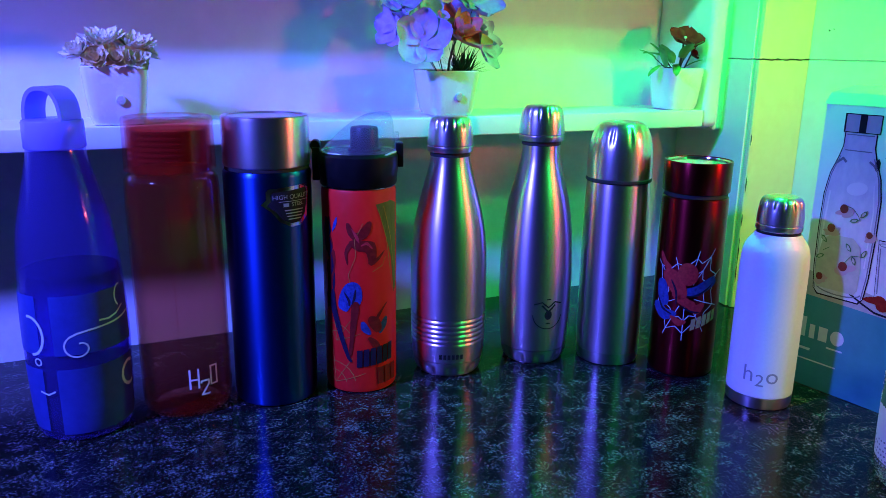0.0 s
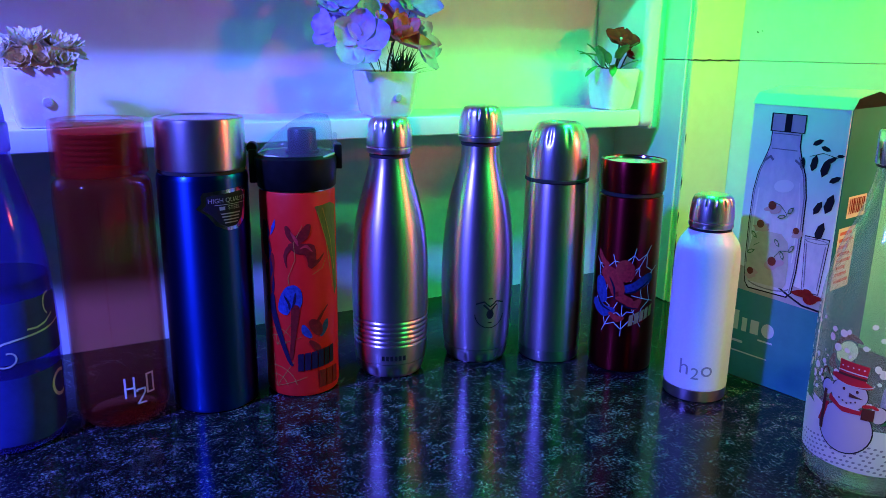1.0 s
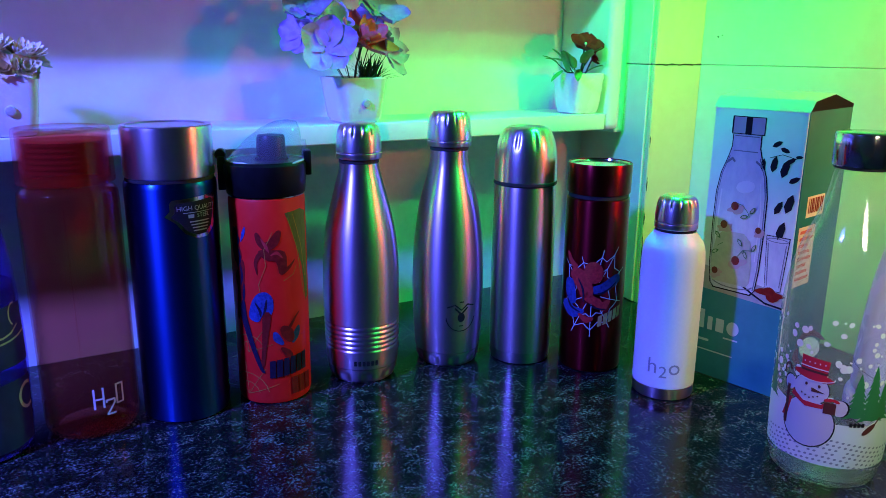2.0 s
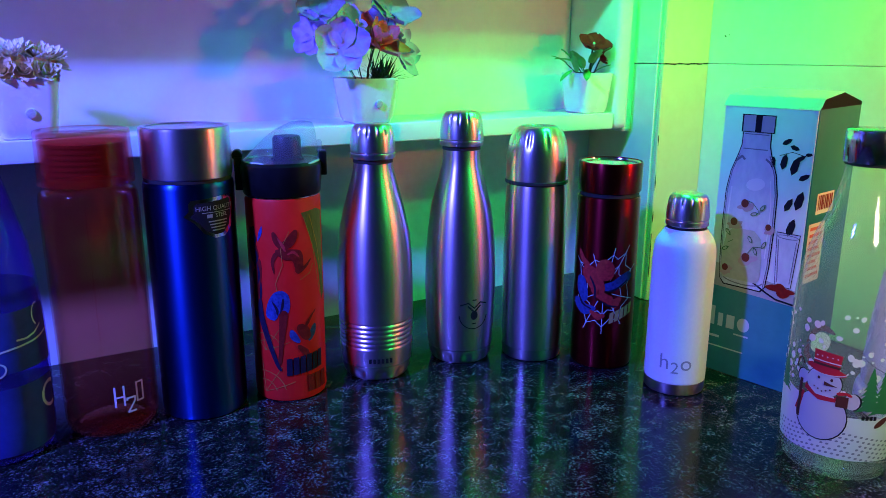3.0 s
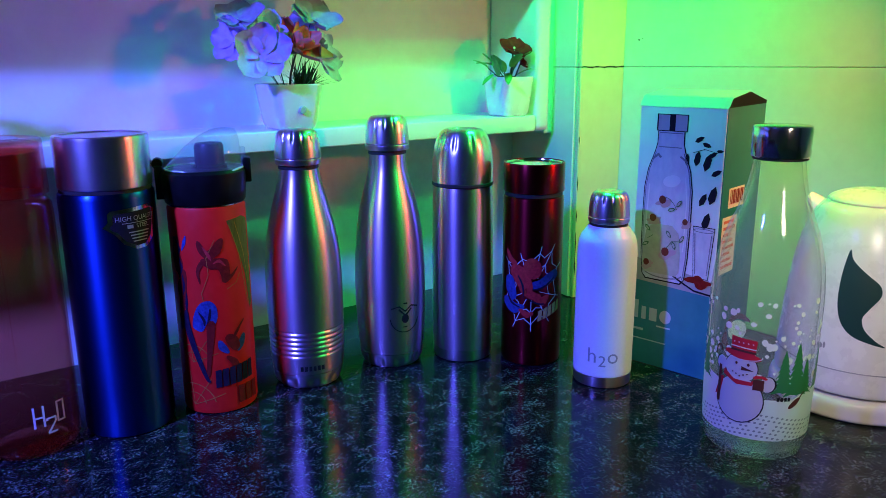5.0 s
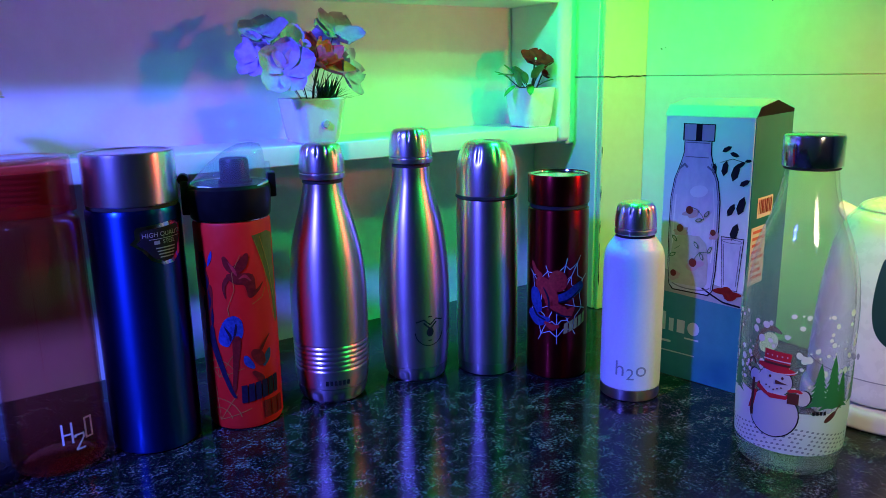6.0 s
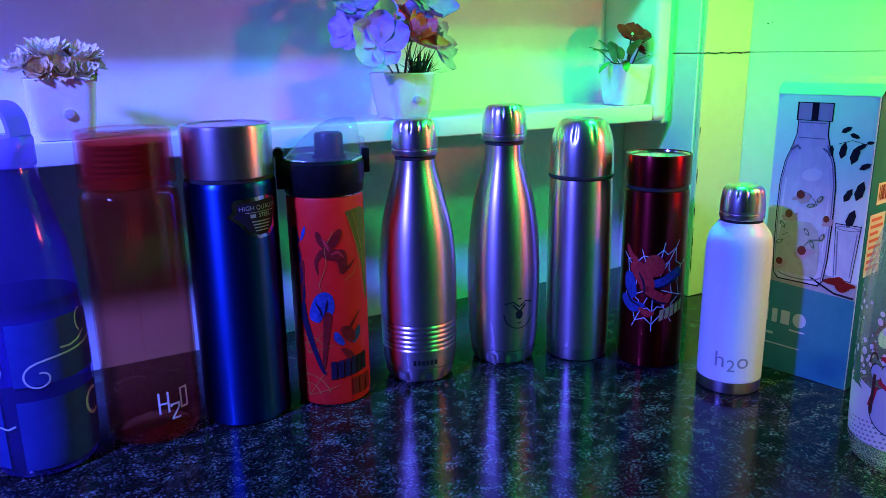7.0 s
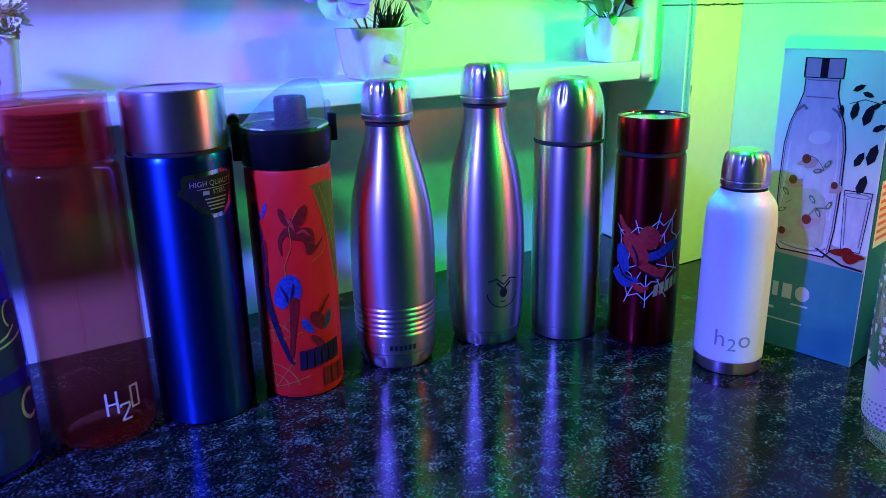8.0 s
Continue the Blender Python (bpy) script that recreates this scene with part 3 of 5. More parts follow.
rd_body = part("body", turned(outer + inner, 96), REDCLEAR, rd)
seam = turned([(0.00022, 0.0), (0.00022, 0.150)], 6)
bmesh.ops.translate(seam, verts=seam.verts, vec=(0.0389 * math.cos(facing(RD) - 0.1), 0.0389 * math.sin(facing(RD) - 0.1), 0.055))
part("mould_seam", seam, REDLID, rd, "moulding seam")
part("lid", turned([(0.0335, 0.2165), (0.0372, 0.2165), (0.0374, 0.2175), (0.0366, 0.2520), (0.0366, 0.2575), (0.0360, 0.2597), (0.0345, 0.2604), (0.0300, 0.2606), (0.0280, 0.2596), (0.0, 0.2594),
                    (0.0, 0.2574), (0.0290, 0.2574), (0.0340, 0.2560), (0.0340, 0.2165)], 96), REDLID, rd, "red see-through screw lid")
thread = [(0.0320, 0.222)]
for i in range(6):
    z = 0.224 + i * 0.0045
    thread += [(0.0322, z), (0.0334, z + 0.0012), (0.0334, z + 0.0022), (0.0322, z + 0.0034)]
part("screw_thread", turned(thread + [(0.0320, 0.252)], 80), REDTHREAD, rd, "screw thread seen through the lid")
part("lid_disc", turned([(0.0, 0.2608), (0.0195, 0.2608), (0.0200, 0.2602), (0.0200, 0.2594)], 64), DOME, rd, "pale disc set in the lid")
rrad = lambda z: 0.0389
pr = facing(RD) + 0.36
H2O = [box2(-0.0125, -0.0108, 0, 0.0185), box2(-0.0052, -0.0035, 0, 0.0185), box2(-0.0108, -0.0052, 0.0078, 0.0094),
       box2(0.006, 0.0077, 0.0005, 0.019), box2(0.0118, 0.0135, 0.0005, 0.019), box2(0.0077, 0.0118, 0.0005, 0.0021), box2(0.0077, 0.0118, 0.0174, 0.019)]
H2O += stroke([(-0.0022, 0.0045), (-0.0022, 0.0062), (0.0046, 0.0062), (0.0046, 0.0028), (-0.002, -0.0065), (0.005, -0.0065)], 0.0017)
wrapped("lettering", flat(H2O), WHITEINK, rd_body, rrad, pr, 0.0003, (0.0, 0.028), "white printed letters", 0.003)

# ---- red printed sipper bottle ----
SM = (0.3682, 0.7115)
sm = thing("sipper_bottle", (SM[0], SM[1], 0))
tagged(sm, "bright red printed sipper bottle with black flip lid", "bottle", "bottles in a row")
sm_body = part("body", turned([(0.0, 0.001), (0.028, 0.001), (0.0305, 0.0), (0.0330, 0.0012), (0.0340, 0.005), (0.0343, 0.10), (0.0344, 0.192), (0.0330, 0.1955)], 96), REDPAINT, sm)
part("rim", turned(ring_profile(0.0338, 0.1945, 0.1965, 0.0006), 96), CHROME, sm, "bright metal rim")
collar = [(0.030, 0.1965), (0.0345, 0.1965), (0.0352, 0.1975), (0.0362, 0.208), (0.0372, 0.218), (0.0370, 0.2235), (0.0340, 0.2262), (0.0, 0.2265)]
part("collar", turned(collar, 96), BLACK, sm, "black plastic screw collar")
dome = bmesh.new()
ps = facing(SM)
side = Vector((math.cos(ps + math.pi / 2), math.sin(ps + math.pi / 2), 0))
fwd = Vector((math.cos(ps), math.sin(ps), 0))
def dome_height(s):
    return float(np.interp(s, (-1, -0.85, -0.5, -0.1, 0.25, 0.6, 0.86, 0.95, 1), (0.002, 0.007, 0.0185, 0.0285, 0.0340, 0.0355, 0.0340, 0.0270, 0.002)))


rows = []
for i in range(37):
    s = -math.cos(math.pi * i / 36)
    wide = 0.0300 * max(0.03, 1 - abs(s) ** 2.6) ** 0.5
    row = []
    for k in range(19):
        a = math.pi * k / 18
        row.append(dome.verts.new(side * (0.0330 * s + 0.001) + fwd * (wide * math.cos(a)) + Vector((0, 0, 0.2262 + dome_height(s) * math.sin(a) ** 0.62))))
    rows.append(row)
for a, b in zip(rows, rows[1:]):
    for k in range(18):
        dome.faces.new((a[k], a[k + 1], b[k + 1], b[k]))
bmesh.ops.remove_doubles(dome, verts=dome.verts, dist=0.0002)
part("dome", dome, DOME, sm, "clear flip-up dome cover")
edge = bmesh.new()
prev = None
for i in range(61):
    a = 2 * math.pi * i / 60
    s_, f_ = math.cos(a), math.sin(a)
    c_ = side * (0.0338 * s_ + 0.001) + fwd * (0.0308 * math.copysign(max(0.0, 1 - abs(s_) ** 2.6) ** 0.5, f_)) + Vector((0, 0, 0.2262 - (0.0035 * max(0.0, 1 - (s_ - 0.15) ** 2 * 2) if f_ > 0 else 0)))
    o_ = (side * s_ + fwd * f_).normalized()
    ring = [edge.verts.new(c_ + o_ * (0.0011 * math.cos(t)) + Vector((0, 0, 0.0011 * math.sin(t)))) for t in [2 * math.pi * k / 8 for k in range(8)]]
    if prev:
        for k in range(8):
            edge.faces.new((prev[k], prev[(k + 1) % 8], ring[(k + 1) % 8], ring[k]))
    prev = ring
part("dome_rim", edge, mat("frosted_rim_plastic", (0.55, 0.6, 0.62), 0.15), sm, "pale rim of the dome cover")
spout = turned([(0.0150, 0.0), (0.0150, 0.002), (0.0130, 0.003), (0.0128, 0.019), (0.0115, 0.0215), (0.0, 0.022)], 40)
bmesh.ops.translate(spout, verts=spout.verts, vec=side * 0.006 + Vector((0, 0, 0.2265)))
part("spout", spout, BLACK, sm, "black drinking spout")
hinge = turned([(0.0, -0.006), (0.0042, -0.006), (0.0048, -0.005), (0.0048, 0.005), (0.0042, 0.006), (0.0, 0.006)], 24)
bmesh.ops.rotate(hinge, verts=hinge.verts, matrix=Matrix.Rotation(math.pi / 2, 3, side))
bmesh.ops.translate(hinge, verts=hinge.verts, vec=side * -0.0385 + Vector((0, 0, 0.2315)))
part("hinge", hinge, BLACK, sm, "black hinge barrel")
for sgn, nm in ((-1, "hinge_arm"), (1, "latch")):
    arm = block(-0.0035, 0.0035, -0.008, 0.008, 0.0, 0.030 if sgn < 0 else 0.022, 0.0012)
    bmesh.ops.rotate(arm, verts=arm.verts, matrix=Matrix.Rotation(ps + math.pi / 2, 3, "Z"))
    bmesh.ops.translate(arm, verts=arm.verts, vec=side * (0.0378 * sgn) + Vector((0, 0, 0.200 if sgn < 0 else 0.212)))
    part(nm, arm, BLACK, sm, "black plastic " + nm.replace("_", " "))
clip = block(-0.002, 0.002, -0.006, 0.006, 0.0, 0.017, 0.001)
bmesh.ops.rotate(clip, verts=clip.verts, matrix=Matrix.Rotation(ps + math.pi / 2, 3, "Z"))
bmesh.ops.translate(clip, verts=clip.verts, vec=side * 0.0355 + Vector((0, 0, 0.2265)))
part("clip", clip, DOME, sm, "clear closing tab")
mr = lambda z: 0.0345
patches("dark_band", [blotch(-0.033, 0.150, 0.006, 0.020, 0.1, 51), blotch(-0.030, 0.118, 0.006, 0.018, -0.1, 52), blotch(-0.032, 0.095, 0.005, 0.012, 0.0, 53)], P_BROWN, sm_body, mr, ps, 0.0003, "dark mottled patch of the print")
patches("dark_band", [limb([(-0.034 + 0.003 * i, 0.168 - 0.017 * i), (-0.029 + 0.001 * i, 0.158 - 0.017 * i), (-0.033 + 0.002 * i, 0.150 - 0.017 * i)], [0.001, 0.003, 0.001]) for i in range(4)], P_DARK, sm_body, mr, ps, 0.0006, "dark mottled patch of the print")
wrapped("olive_band", flat([[(0.016, 0.182), (0.034, 0.184), (0.044, 0.180), (0.044, 0.100), (0.039, 0.095), (0.034, 0.13), (0.026, 0.155)]]), P_OLIVE, sm_body, mr, ps, 0.0003, (0, 0), "olive streaked patch of the print")
patches("blue_patch", [smooth_loop([(-0.021, 0.086), (-0.019, 0.098), (-0.013, 0.108), (-0.005, 0.111), (0.001, 0.106), (0.002, 0.095), (-0.002, 0.087), (-0.006, 0.092), (-0.009, 0.087), (-0.013, 0.082)]), limb([(-0.021, 0.170), (-0.023, 0.164), (-0.026, 0.157)], [0.001, 0.0035, 0.001]), limb([(0.002, 0.072), (0.004, 0.066), (0.009, 0.060)], [0.003, 0.007, 0.003]), limb([(0.026, 0.074), (0.023, 0.067), (0.019, 0.060)], [0.003, 0.007, 0.003])], P_BLUE, sm_body, mr, ps, 0.0006, "blue patches of the print")
patches("dark_patch", [limb([(-0.014, 0.100), (-0.010, 0.093), (-0.010, 0.088)], [0.001, 0.0025, 0.001]), limb([(-0.004, 0.103), (-0.005, 0.096), (-0.007, 0.090)], [0.001, 0.0022, 0.001]), limb([(-0.027, 0.100), (-0.027, 0.086), (-0.020, 0.062), (-0.012, 0.038), (-0.009, 0.033)], [0.004, 0.007, 0.0055, 0.0035, 0.002])], P_DARK, sm_body, mr, ps, 0.0012, "dark folds of the print")
patches("brown_patch", [limb([(-0.004, 0.090), (-0.006, 0.072), (-0.008, 0.055), (-0.010, 0.040)], [0.007, 0.006, 0.004, 0.003]), limb([(-0.010, 0.165), (-0.007, 0.157), (-0.002, 0.153), (0.005, 0.157), (0.010, 0.166)], [0.003, 0.006, 0.008, 0.009, 0.004]), limb([(-0.008, 0.148), (0.000, 0.145), (0.010, 0.143), (0.012, 0.132), (0.011, 0.127)], [0.004, 0.010, 0.012, 0.008, 0.005]), limb([(0.010, 0.128), (0.018, 0.132), (0.024, 0.138)], [0.005, 0.003, 0.001]), limb([(-0.008, 0.146), (-0.012, 0.138), (-0.011, 0.128)], [0.004, 0.003, 0.001]), limb([(0.009, 0.076), (0.014, 0.070), (0.018, 0.062)], [0.005, 0.011, 0.006]), limb([(0.008, 0.056), (0.014, 0.050), (0.017, 0.045)], [0.003, 0.006, 0.004]), limb([(0.016, 0.075), (0.022, 0.083), (0.027, 0.088)], [0.003, 0.002, 0.001])], P_BROWN, sm_body, mr, ps, 0.0009, "brown-red patches of the print")
patches("pink_patch", [limb([(-0.006, 0.160), (-0.002, 0.153), (0.000, 0.148)], [0.001, 0.003, 0.001]), limb([(0.002, 0.145), (0.007, 0.147), (0.012, 0.142)], [0.001, 0.003, 0.001])], P_RED, sm_body, mr, ps, 0.0013, "lighter red patch of the print")
patches("orange_line", [s_ for s_ in stroke([(0.004, 0.166), (-0.004, 0.150), (-0.003, 0.135), (-0.010, 0.118), (-0.009, 0.110)], 0.0005) + stroke([(0.018, 0.178), (0.027, 0.150), (0.032, 0.120), (0.036, 0.100)], 0.0007) + stroke([(0.024, 0.180), (0.033, 0.150), (0.038, 0.120)], 0.0007) + stroke([(0.012, 0.120), (0.022, 0.125), (0.026, 0.133)], 0.0005)], P_LINE, sm_body, mr, ps, 0.0012, "thin orange line of the print")
bars = [[(-0.004 + i * 0.0064, 0.027 + i * 0.0006), (0.0012 + i * 0.0064, 0.0275 + i * 0.0006), (0.0016 + i * 0.0064, 0.0445 + i * 0.0007), (-0.0036 + i * 0.0064, 0.044 + i * 0.0007)] for i in range(6)]
patches("title_bar", bars, P_DARK, sm_body, mr, ps, 0.0012, "dark blue printed bars")
patches("title_bar", [box2(0.016 + i * 0.0080, 0.0226 + i * 0.0080, 0.0085, 0.0255) for i in range(3)], P_BROWN, sm_body, mr, ps, 0.0012, "brown printed bars")
threads = []
for c, k in (((-0.026, 0.010), 1.0), ((-0.024, 0.052), 0.8)):
    for a in (20, 55, 95, 130):
        threads += stroke([c, (c[0] + 0.032 * k * math.cos(radians(a)), c[1] + 0.032 * k * math.sin(radians(a)))], 0.0005)
    for rr_ in (0.012, 0.021):
        threads += stroke(arc(c[0], c[1], rr_ * k, rr_ * k, 10, 140, 8), 0.0006)
wrapped("web_print", flat(threads), P_LINE, sm_body, mr, ps, 0.0005, (0, 0), "thin orange printed lines")

# ---- violet-blue bottle with a carrying loop ----
PU = (0.1212, 0.7186)
pu = thing("blue_bottle", (PU[0], PU[1], 0))
tagged(pu, "violet-blue see-through plastic bottle with a loop cap", "bottle", "bottles in a row")
pprof = smoothed([(0.0335, 0.0), (0.0368, 0.003), (0.0388, 0.012), (0.0398, 0.030), (0.0410, 0.0766), (0.0408, 0.1018), (0.0399, 0.1265), (0.0385, 0.1506), (0.0357, 0.1743), (0.0306, 0.1976), (0.0252, 0.2204), (0.0226, 0.2320), (0.0215, 0.2385)], 5)
pin = [(r - 0.0016, max(z, 0.003)) for r, z in reversed(pprof)]
pu_body = part("body", turned([(0.0, 0.002)] + pprof + pin + [(0.0, 0.003)], 96), PURPLE, pu)
WATER = clear("dark_blue_contents", (0.28, 0.28, 0.66), 0.05, 0.08, (0.03, 0.03, 0.25))
part("contents", turned([(0.0, 0.004), (0.034, 0.004), (0.0365, 0.012), (0.0378, 0.03), (0.0392, 0.0766), (0.0388, 0.1018), (0.0380, 0.1265), (0.0372, 0.140), (0.0, 0.140)], 80), WATER, pu, "dark blue drink inside")
PANEL = grained(mat("teal_blue_print", (0.02, 0.07, 0.3), 0.4), 120, (0.018, 0.035, 0.20), (0.03, 0.055, 0.28))
pp = facing(PU)
prad = radius_of(pprof)
wrapped("print_panel", flat([box2(-0.018, 0.052, 0.078, 0.127), box2(-0.018, 0.052, 0.008, 0.066), box2(-0.060, -0.030, 0.078, 0.127), box2(-0.060, -0.030, 0.010, 0.066)]), PANEL, pu_body, prad, pp, 0.0004, (0, 0), "teal-blue printed panels")
curl = [(0.001 + (0.0125 - 0.0085 * k / 22) * math.cos(radians(120 + 15 * k)), 0.084 + (0.0110 - 0.0075 * k / 22) * math.sin(radians(120 + 15 * k))) for k in range(23)]
sweep = [curl[0], (0.000, 0.0958), (0.008, 0.0972), (0.016, 0.0980), (0.024, 0.0986), (0.032, 0.0993), (0.040, 0.1005), (0.050, 0.1030)]
lines = [stroke(curl, 0.0014) + stroke(sweep, 0.0016), stroke([(0.018, 0.1035), (0.026, 0.103), (0.034, 0.105), (0.042, 0.110)], 0.0016),
         stroke(arc(0.040, 0.119, 0.006, 0.009, 80, 240, 8), 0.0014), stroke(arc(0.044, 0.049, 0.0095, 0.0105, 60, 300, 12), 0.0028),
         stroke(arc(-0.038, 0.094, 0.012, 0.016, -90, 100, 12), 0.0022), stroke(arc(-0.033, 0.072, 0.003, 0.003, 0, 360, 10), 0.0012), stroke([(-0.034, 0.046), (-0.027, 0.044), (-0.021, 0.047)], 0.0014)]
SWIRL = mat("pale_green_print", (0.55, 0.68, 0.62), 0.4)
for line in lines:
    wrapped("swirl_print", flat(line), SWIRL, pu_body, prad, pp, 0.0008, (0, 0), "pale printed swirl")
part("cap", turned([(0.018, 0.2385), (0.0222, 0.2385), (0.0228, 0.2395), (0.0226, 0.2585), (0.0218, 0.2603), (0.0190, 0.2610), (0.0, 0.2612)], 80), PURPLECAP, pu, "violet-blue screw cap")
loop = bmesh.new()
pl_ = facing(PU) + math.pi / 2 - 0.75
lside, lfwd = Vector((math.cos(pl_), math.sin(pl_), 0)), Vector((math.cos(pl_ - math.pi / 2), math.sin(pl_ - math.pi / 2), 0))
prev = None
for i in range(25):
    a = math.pi * i / 24
    quad = []
    for rr_, ff in ((0.0190, -0.0105), (0.0190, 0.0105), (0.0158, 0.0105), (0.0158, -0.0105)):
        z = 0.2585 + (0.0275 if rr_ > 0.017 else 0.0243) * math.sin(a) ** 0.8
        x = -math.copysign(abs(math.cos(a)) ** 0.8, math.cos(a)) * rr_
        quad.append(loop.verts.new(lside * x + lfwd * ff + Vector((0, 0, z))))
    if prev:
        for k in range(4):
            loop.faces.new((prev[k], prev[(k + 1) % 4], quad[(k + 1) % 4], quad[k]))
    prev = quad
bmesh.ops.bevel(loop, geom=[e for e in loop.edges if len(e.link_faces) == 2 and e.calc_face_angle(0) > 1.0], offset=0.0012, segments=2, affect="EDGES")
part("carry_loop", loop, PURPLECAP, pu, "soft plastic carrying loop")

# ---- clear glass bottle with a winter print ----
GB = (0.7063, 0.3598)
gb = thing("glass_bottle", (GB[0], GB[1], 0))
tagged(gb, "empty clear glass bottle with a printed winter scene and steel cap", "bottle", "bottles in a row")
gprof = smoothed([(0.0330, 0.0), (0.0375, 0.002), (0.0400, 0.008), (0.0416, 0.022), (0.0426, 0.050), (0.0431, 0.088), (0.0432, 0.113), (0.0430, 0.1374), (0.0405, 0.1613), (0.0345, 0.1848), (0.0276, 0.2033), (0.0224, 0.2215), (0.0198, 0.2360), (0.0190, 0.2440)], 5)
gin = [(r - 0.003, max(z, 0.006)) for r, z in reversed(gprof)]
gb_body = part("body", turned([(0.0, 0.003), (0.02, 0.0025), (0.029, 0.0004)] + gprof + gin + [(0.0, 0.0085)], 96), GLASS, gb)
part("cap", turned([(0.0190, 0.2440), (0.0214, 0.2440), (0.0219, 0.2448), (0.0219, 0.2660), (0.0215, 0.2676), (0.0204, 0.2684), (0.0, 0.2686)], 96), CHROME, gb, "polished steel screw cap")
part("ring", turned(ring_profile(0.0207, 0.2420, 0.2441, 0.0004)), RUBBER, gb, "dark sealing ring")
grad = radius_of(gprof)
pg = facing(GB)
MINK = mat("white_enamel_print", (0.82, 0.82, 0.8), 0.4)
glow = node(MINK, "ShaderNodeBsdfTranslucent")
glow.inputs[0].default_value = (0.85, 0.85, 0.82, 1)
blend = node(MINK, "ShaderNodeMixShader")
blend.inputs[0].default_value = 0.35
link(MINK, MINK.node_tree.nodes["Principled BSDF"], 0, blend, 1)
link(MINK, glow, 0, blend, 2)
link(MINK, blend, 0, MINK.node_tree.nodes["Material Output"], 0)
R_INK = mat("red_enamel_print", (0.55, 0.02, 0.03), 0.4)
G_INK = mat("green_enamel_print", (0.03, 0.22, 0.06), 0.4)
B_INK = mat("brown_enamel_print", (0.10, 0.03, 0.02), 0.4)
K_INK = mat("black_enamel_print", (0.01, 0.01, 0.012), 0.4)
UP = 0.0165
band = [(-0.068, 0.004), (0.068, 0.004), (0.068, 0.046), (0.045, 0.048), (0.03, 0.040), (0.0, 0.040), (-0.026, 0.048), (-0.05, 0.054), (-0.068, 0.052)]
wrapped("snow_ground", flat([band]), MINK, gb_body, grad, pg, 0.0004, (0, UP), "white printed snow bank")
rg = random.Random(4)
dots = []
for row in range(6):
    for i in range(33):
        x = -0.066 + i * 0.0041 + (row % 2) * 0.00205
        z = 0.0045 + row * 0.0037 + 0.0035 * math.cos(x * 60)
        if rg.random() < 0.93 and z < 0.0265:
            dots.append(oval(x, z, 0.00125, 0.00085, 8, 0.4))
wrapped("snow_stipple", flat(dots), GREYINK, gb_body, grad, pg, 0.0008, (0, UP), "grey printed dots")
flakes = [oval(rg.uniform(-0.07, 0.07), 0.058 + 0.062 * rg.random() ** 1.2, s_, s_ * rg.uniform(0.7, 1.0), 10, rg.uniform(0, 3)) for s_ in [rg.choice((0.0010, 0.0016, 0.0022, 0.0030)) for _ in range(125)]]
wrapped("snowfall_print", flat(flakes), MINK, gb_body, grad, pg, 0.0004, (0, UP), "white printed snowflakes")
sx = -0.013
man = [oval(sx + 0.0005, 0.037, 0.0185, 0.0195, 28), oval(sx + 0.0005, 0.064, 0.0125, 0.0115, 24), oval(sx - 0.0155, 0.064, 0.0045, 0.006, 14), oval(sx + 0.021, 0.053, 0.0055, 0.0065, 14)]
wrapped("snowman_outline", flat([[(sx + (x - sx) * 1.05, 0.05 + (z - 0.05) * 1.03) for x, z in p] for p in man]), K_INK, gb_body, grad, pg, 0.0012, (0, UP), "dark outline of the printed snowman")
wrapped("snowman_print", flat(man), MINK, gb_body, grad, pg, 0.0016, (0, UP), "white printed snowman")
hat = [[(sx - 0.008, 0.0745), (sx + 0.010, 0.0745), (sx + 0.0115, 0.088), (sx - 0.0085, 0.0895)], oval(sx + 0.001, 0.0745, 0.0145, 0.0035, 18, -0.12)]
scarf = [[(sx - 0.0125, 0.060), (sx - 0.004, 0.0535), (sx + 0.009, 0.0535), (sx + 0.0125, 0.058), (sx + 0.010, 0.0505), (sx - 0.002, 0.0495), (sx - 0.013, 0.0555)], [(sx - 0.016, 0.052), (sx - 0.0125, 0.053), (sx - 0.0155, 0.036), (sx - 0.020, 0.0355)]]
wrapped("hat_print", flat(hat + scarf), R_INK, gb_body, grad, pg, 0.0020, (0, UP), "red printed hat and scarf")
details = [oval(sx - 0.003, 0.0675, 0.001, 0.0013, 8), oval(sx + 0.006, 0.0675, 0.001, 0.0013, 8)] + [oval(sx - 0.0055 + i * 0.0028, 0.0595 - 0.0012 * (2 - abs(i - 2)), 0.0007, 0.0007, 6) for i in range(5)]
details += [[(sx + 0.001, 0.0655), (sx + 0.0105, 0.0628), (sx + 0.001, 0.0622)]] + [box2(sx - 0.0175, sx - 0.0150, 0.030, 0.062)] + stroke(arc(sx - 0.0185, 0.072, 0.003, 0.0065, 20, 200, 8), 0.0013)
details += [box2(sx + 0.0105, sx + 0.0185, 0.0475, 0.0565)] + stroke([(sx - 0.008, 0.0785), (sx + 0.0105, 0.0780)], 0.0018)
wrapped("dark_print", flat(details), B_INK, gb_body, grad, pg, 0.0024, (0, UP), "dark printed details")
wrapped("hat_trim", flat(stroke(arc(sx + 0.001, 0.0748, 0.0148, 0.0038, 175, 365, 14), 0.0008) + stroke([(sx - 0.0084, 0.0815), (sx + 0.0108, 0.0808)], 0.0009) + [oval(sx - 0.006 + i * 0.0036, 0.0850, 0.0006, 0.0006, 6) for i in range(5)]), MINK, gb_body, grad, pg, 0.0028, (0, UP), "white trim of the printed hat")
wrapped("gift_bow", flat([oval(sx + 0.0135, 0.0585, 0.0035, 0.0014, 10, 0.2), oval(sx + 0.018, 0.0585, 0.003, 0.0012, 10, -0.4)]), R_INK, gb_body, grad, pg, 0.0024, (0, UP), "red printed bow")
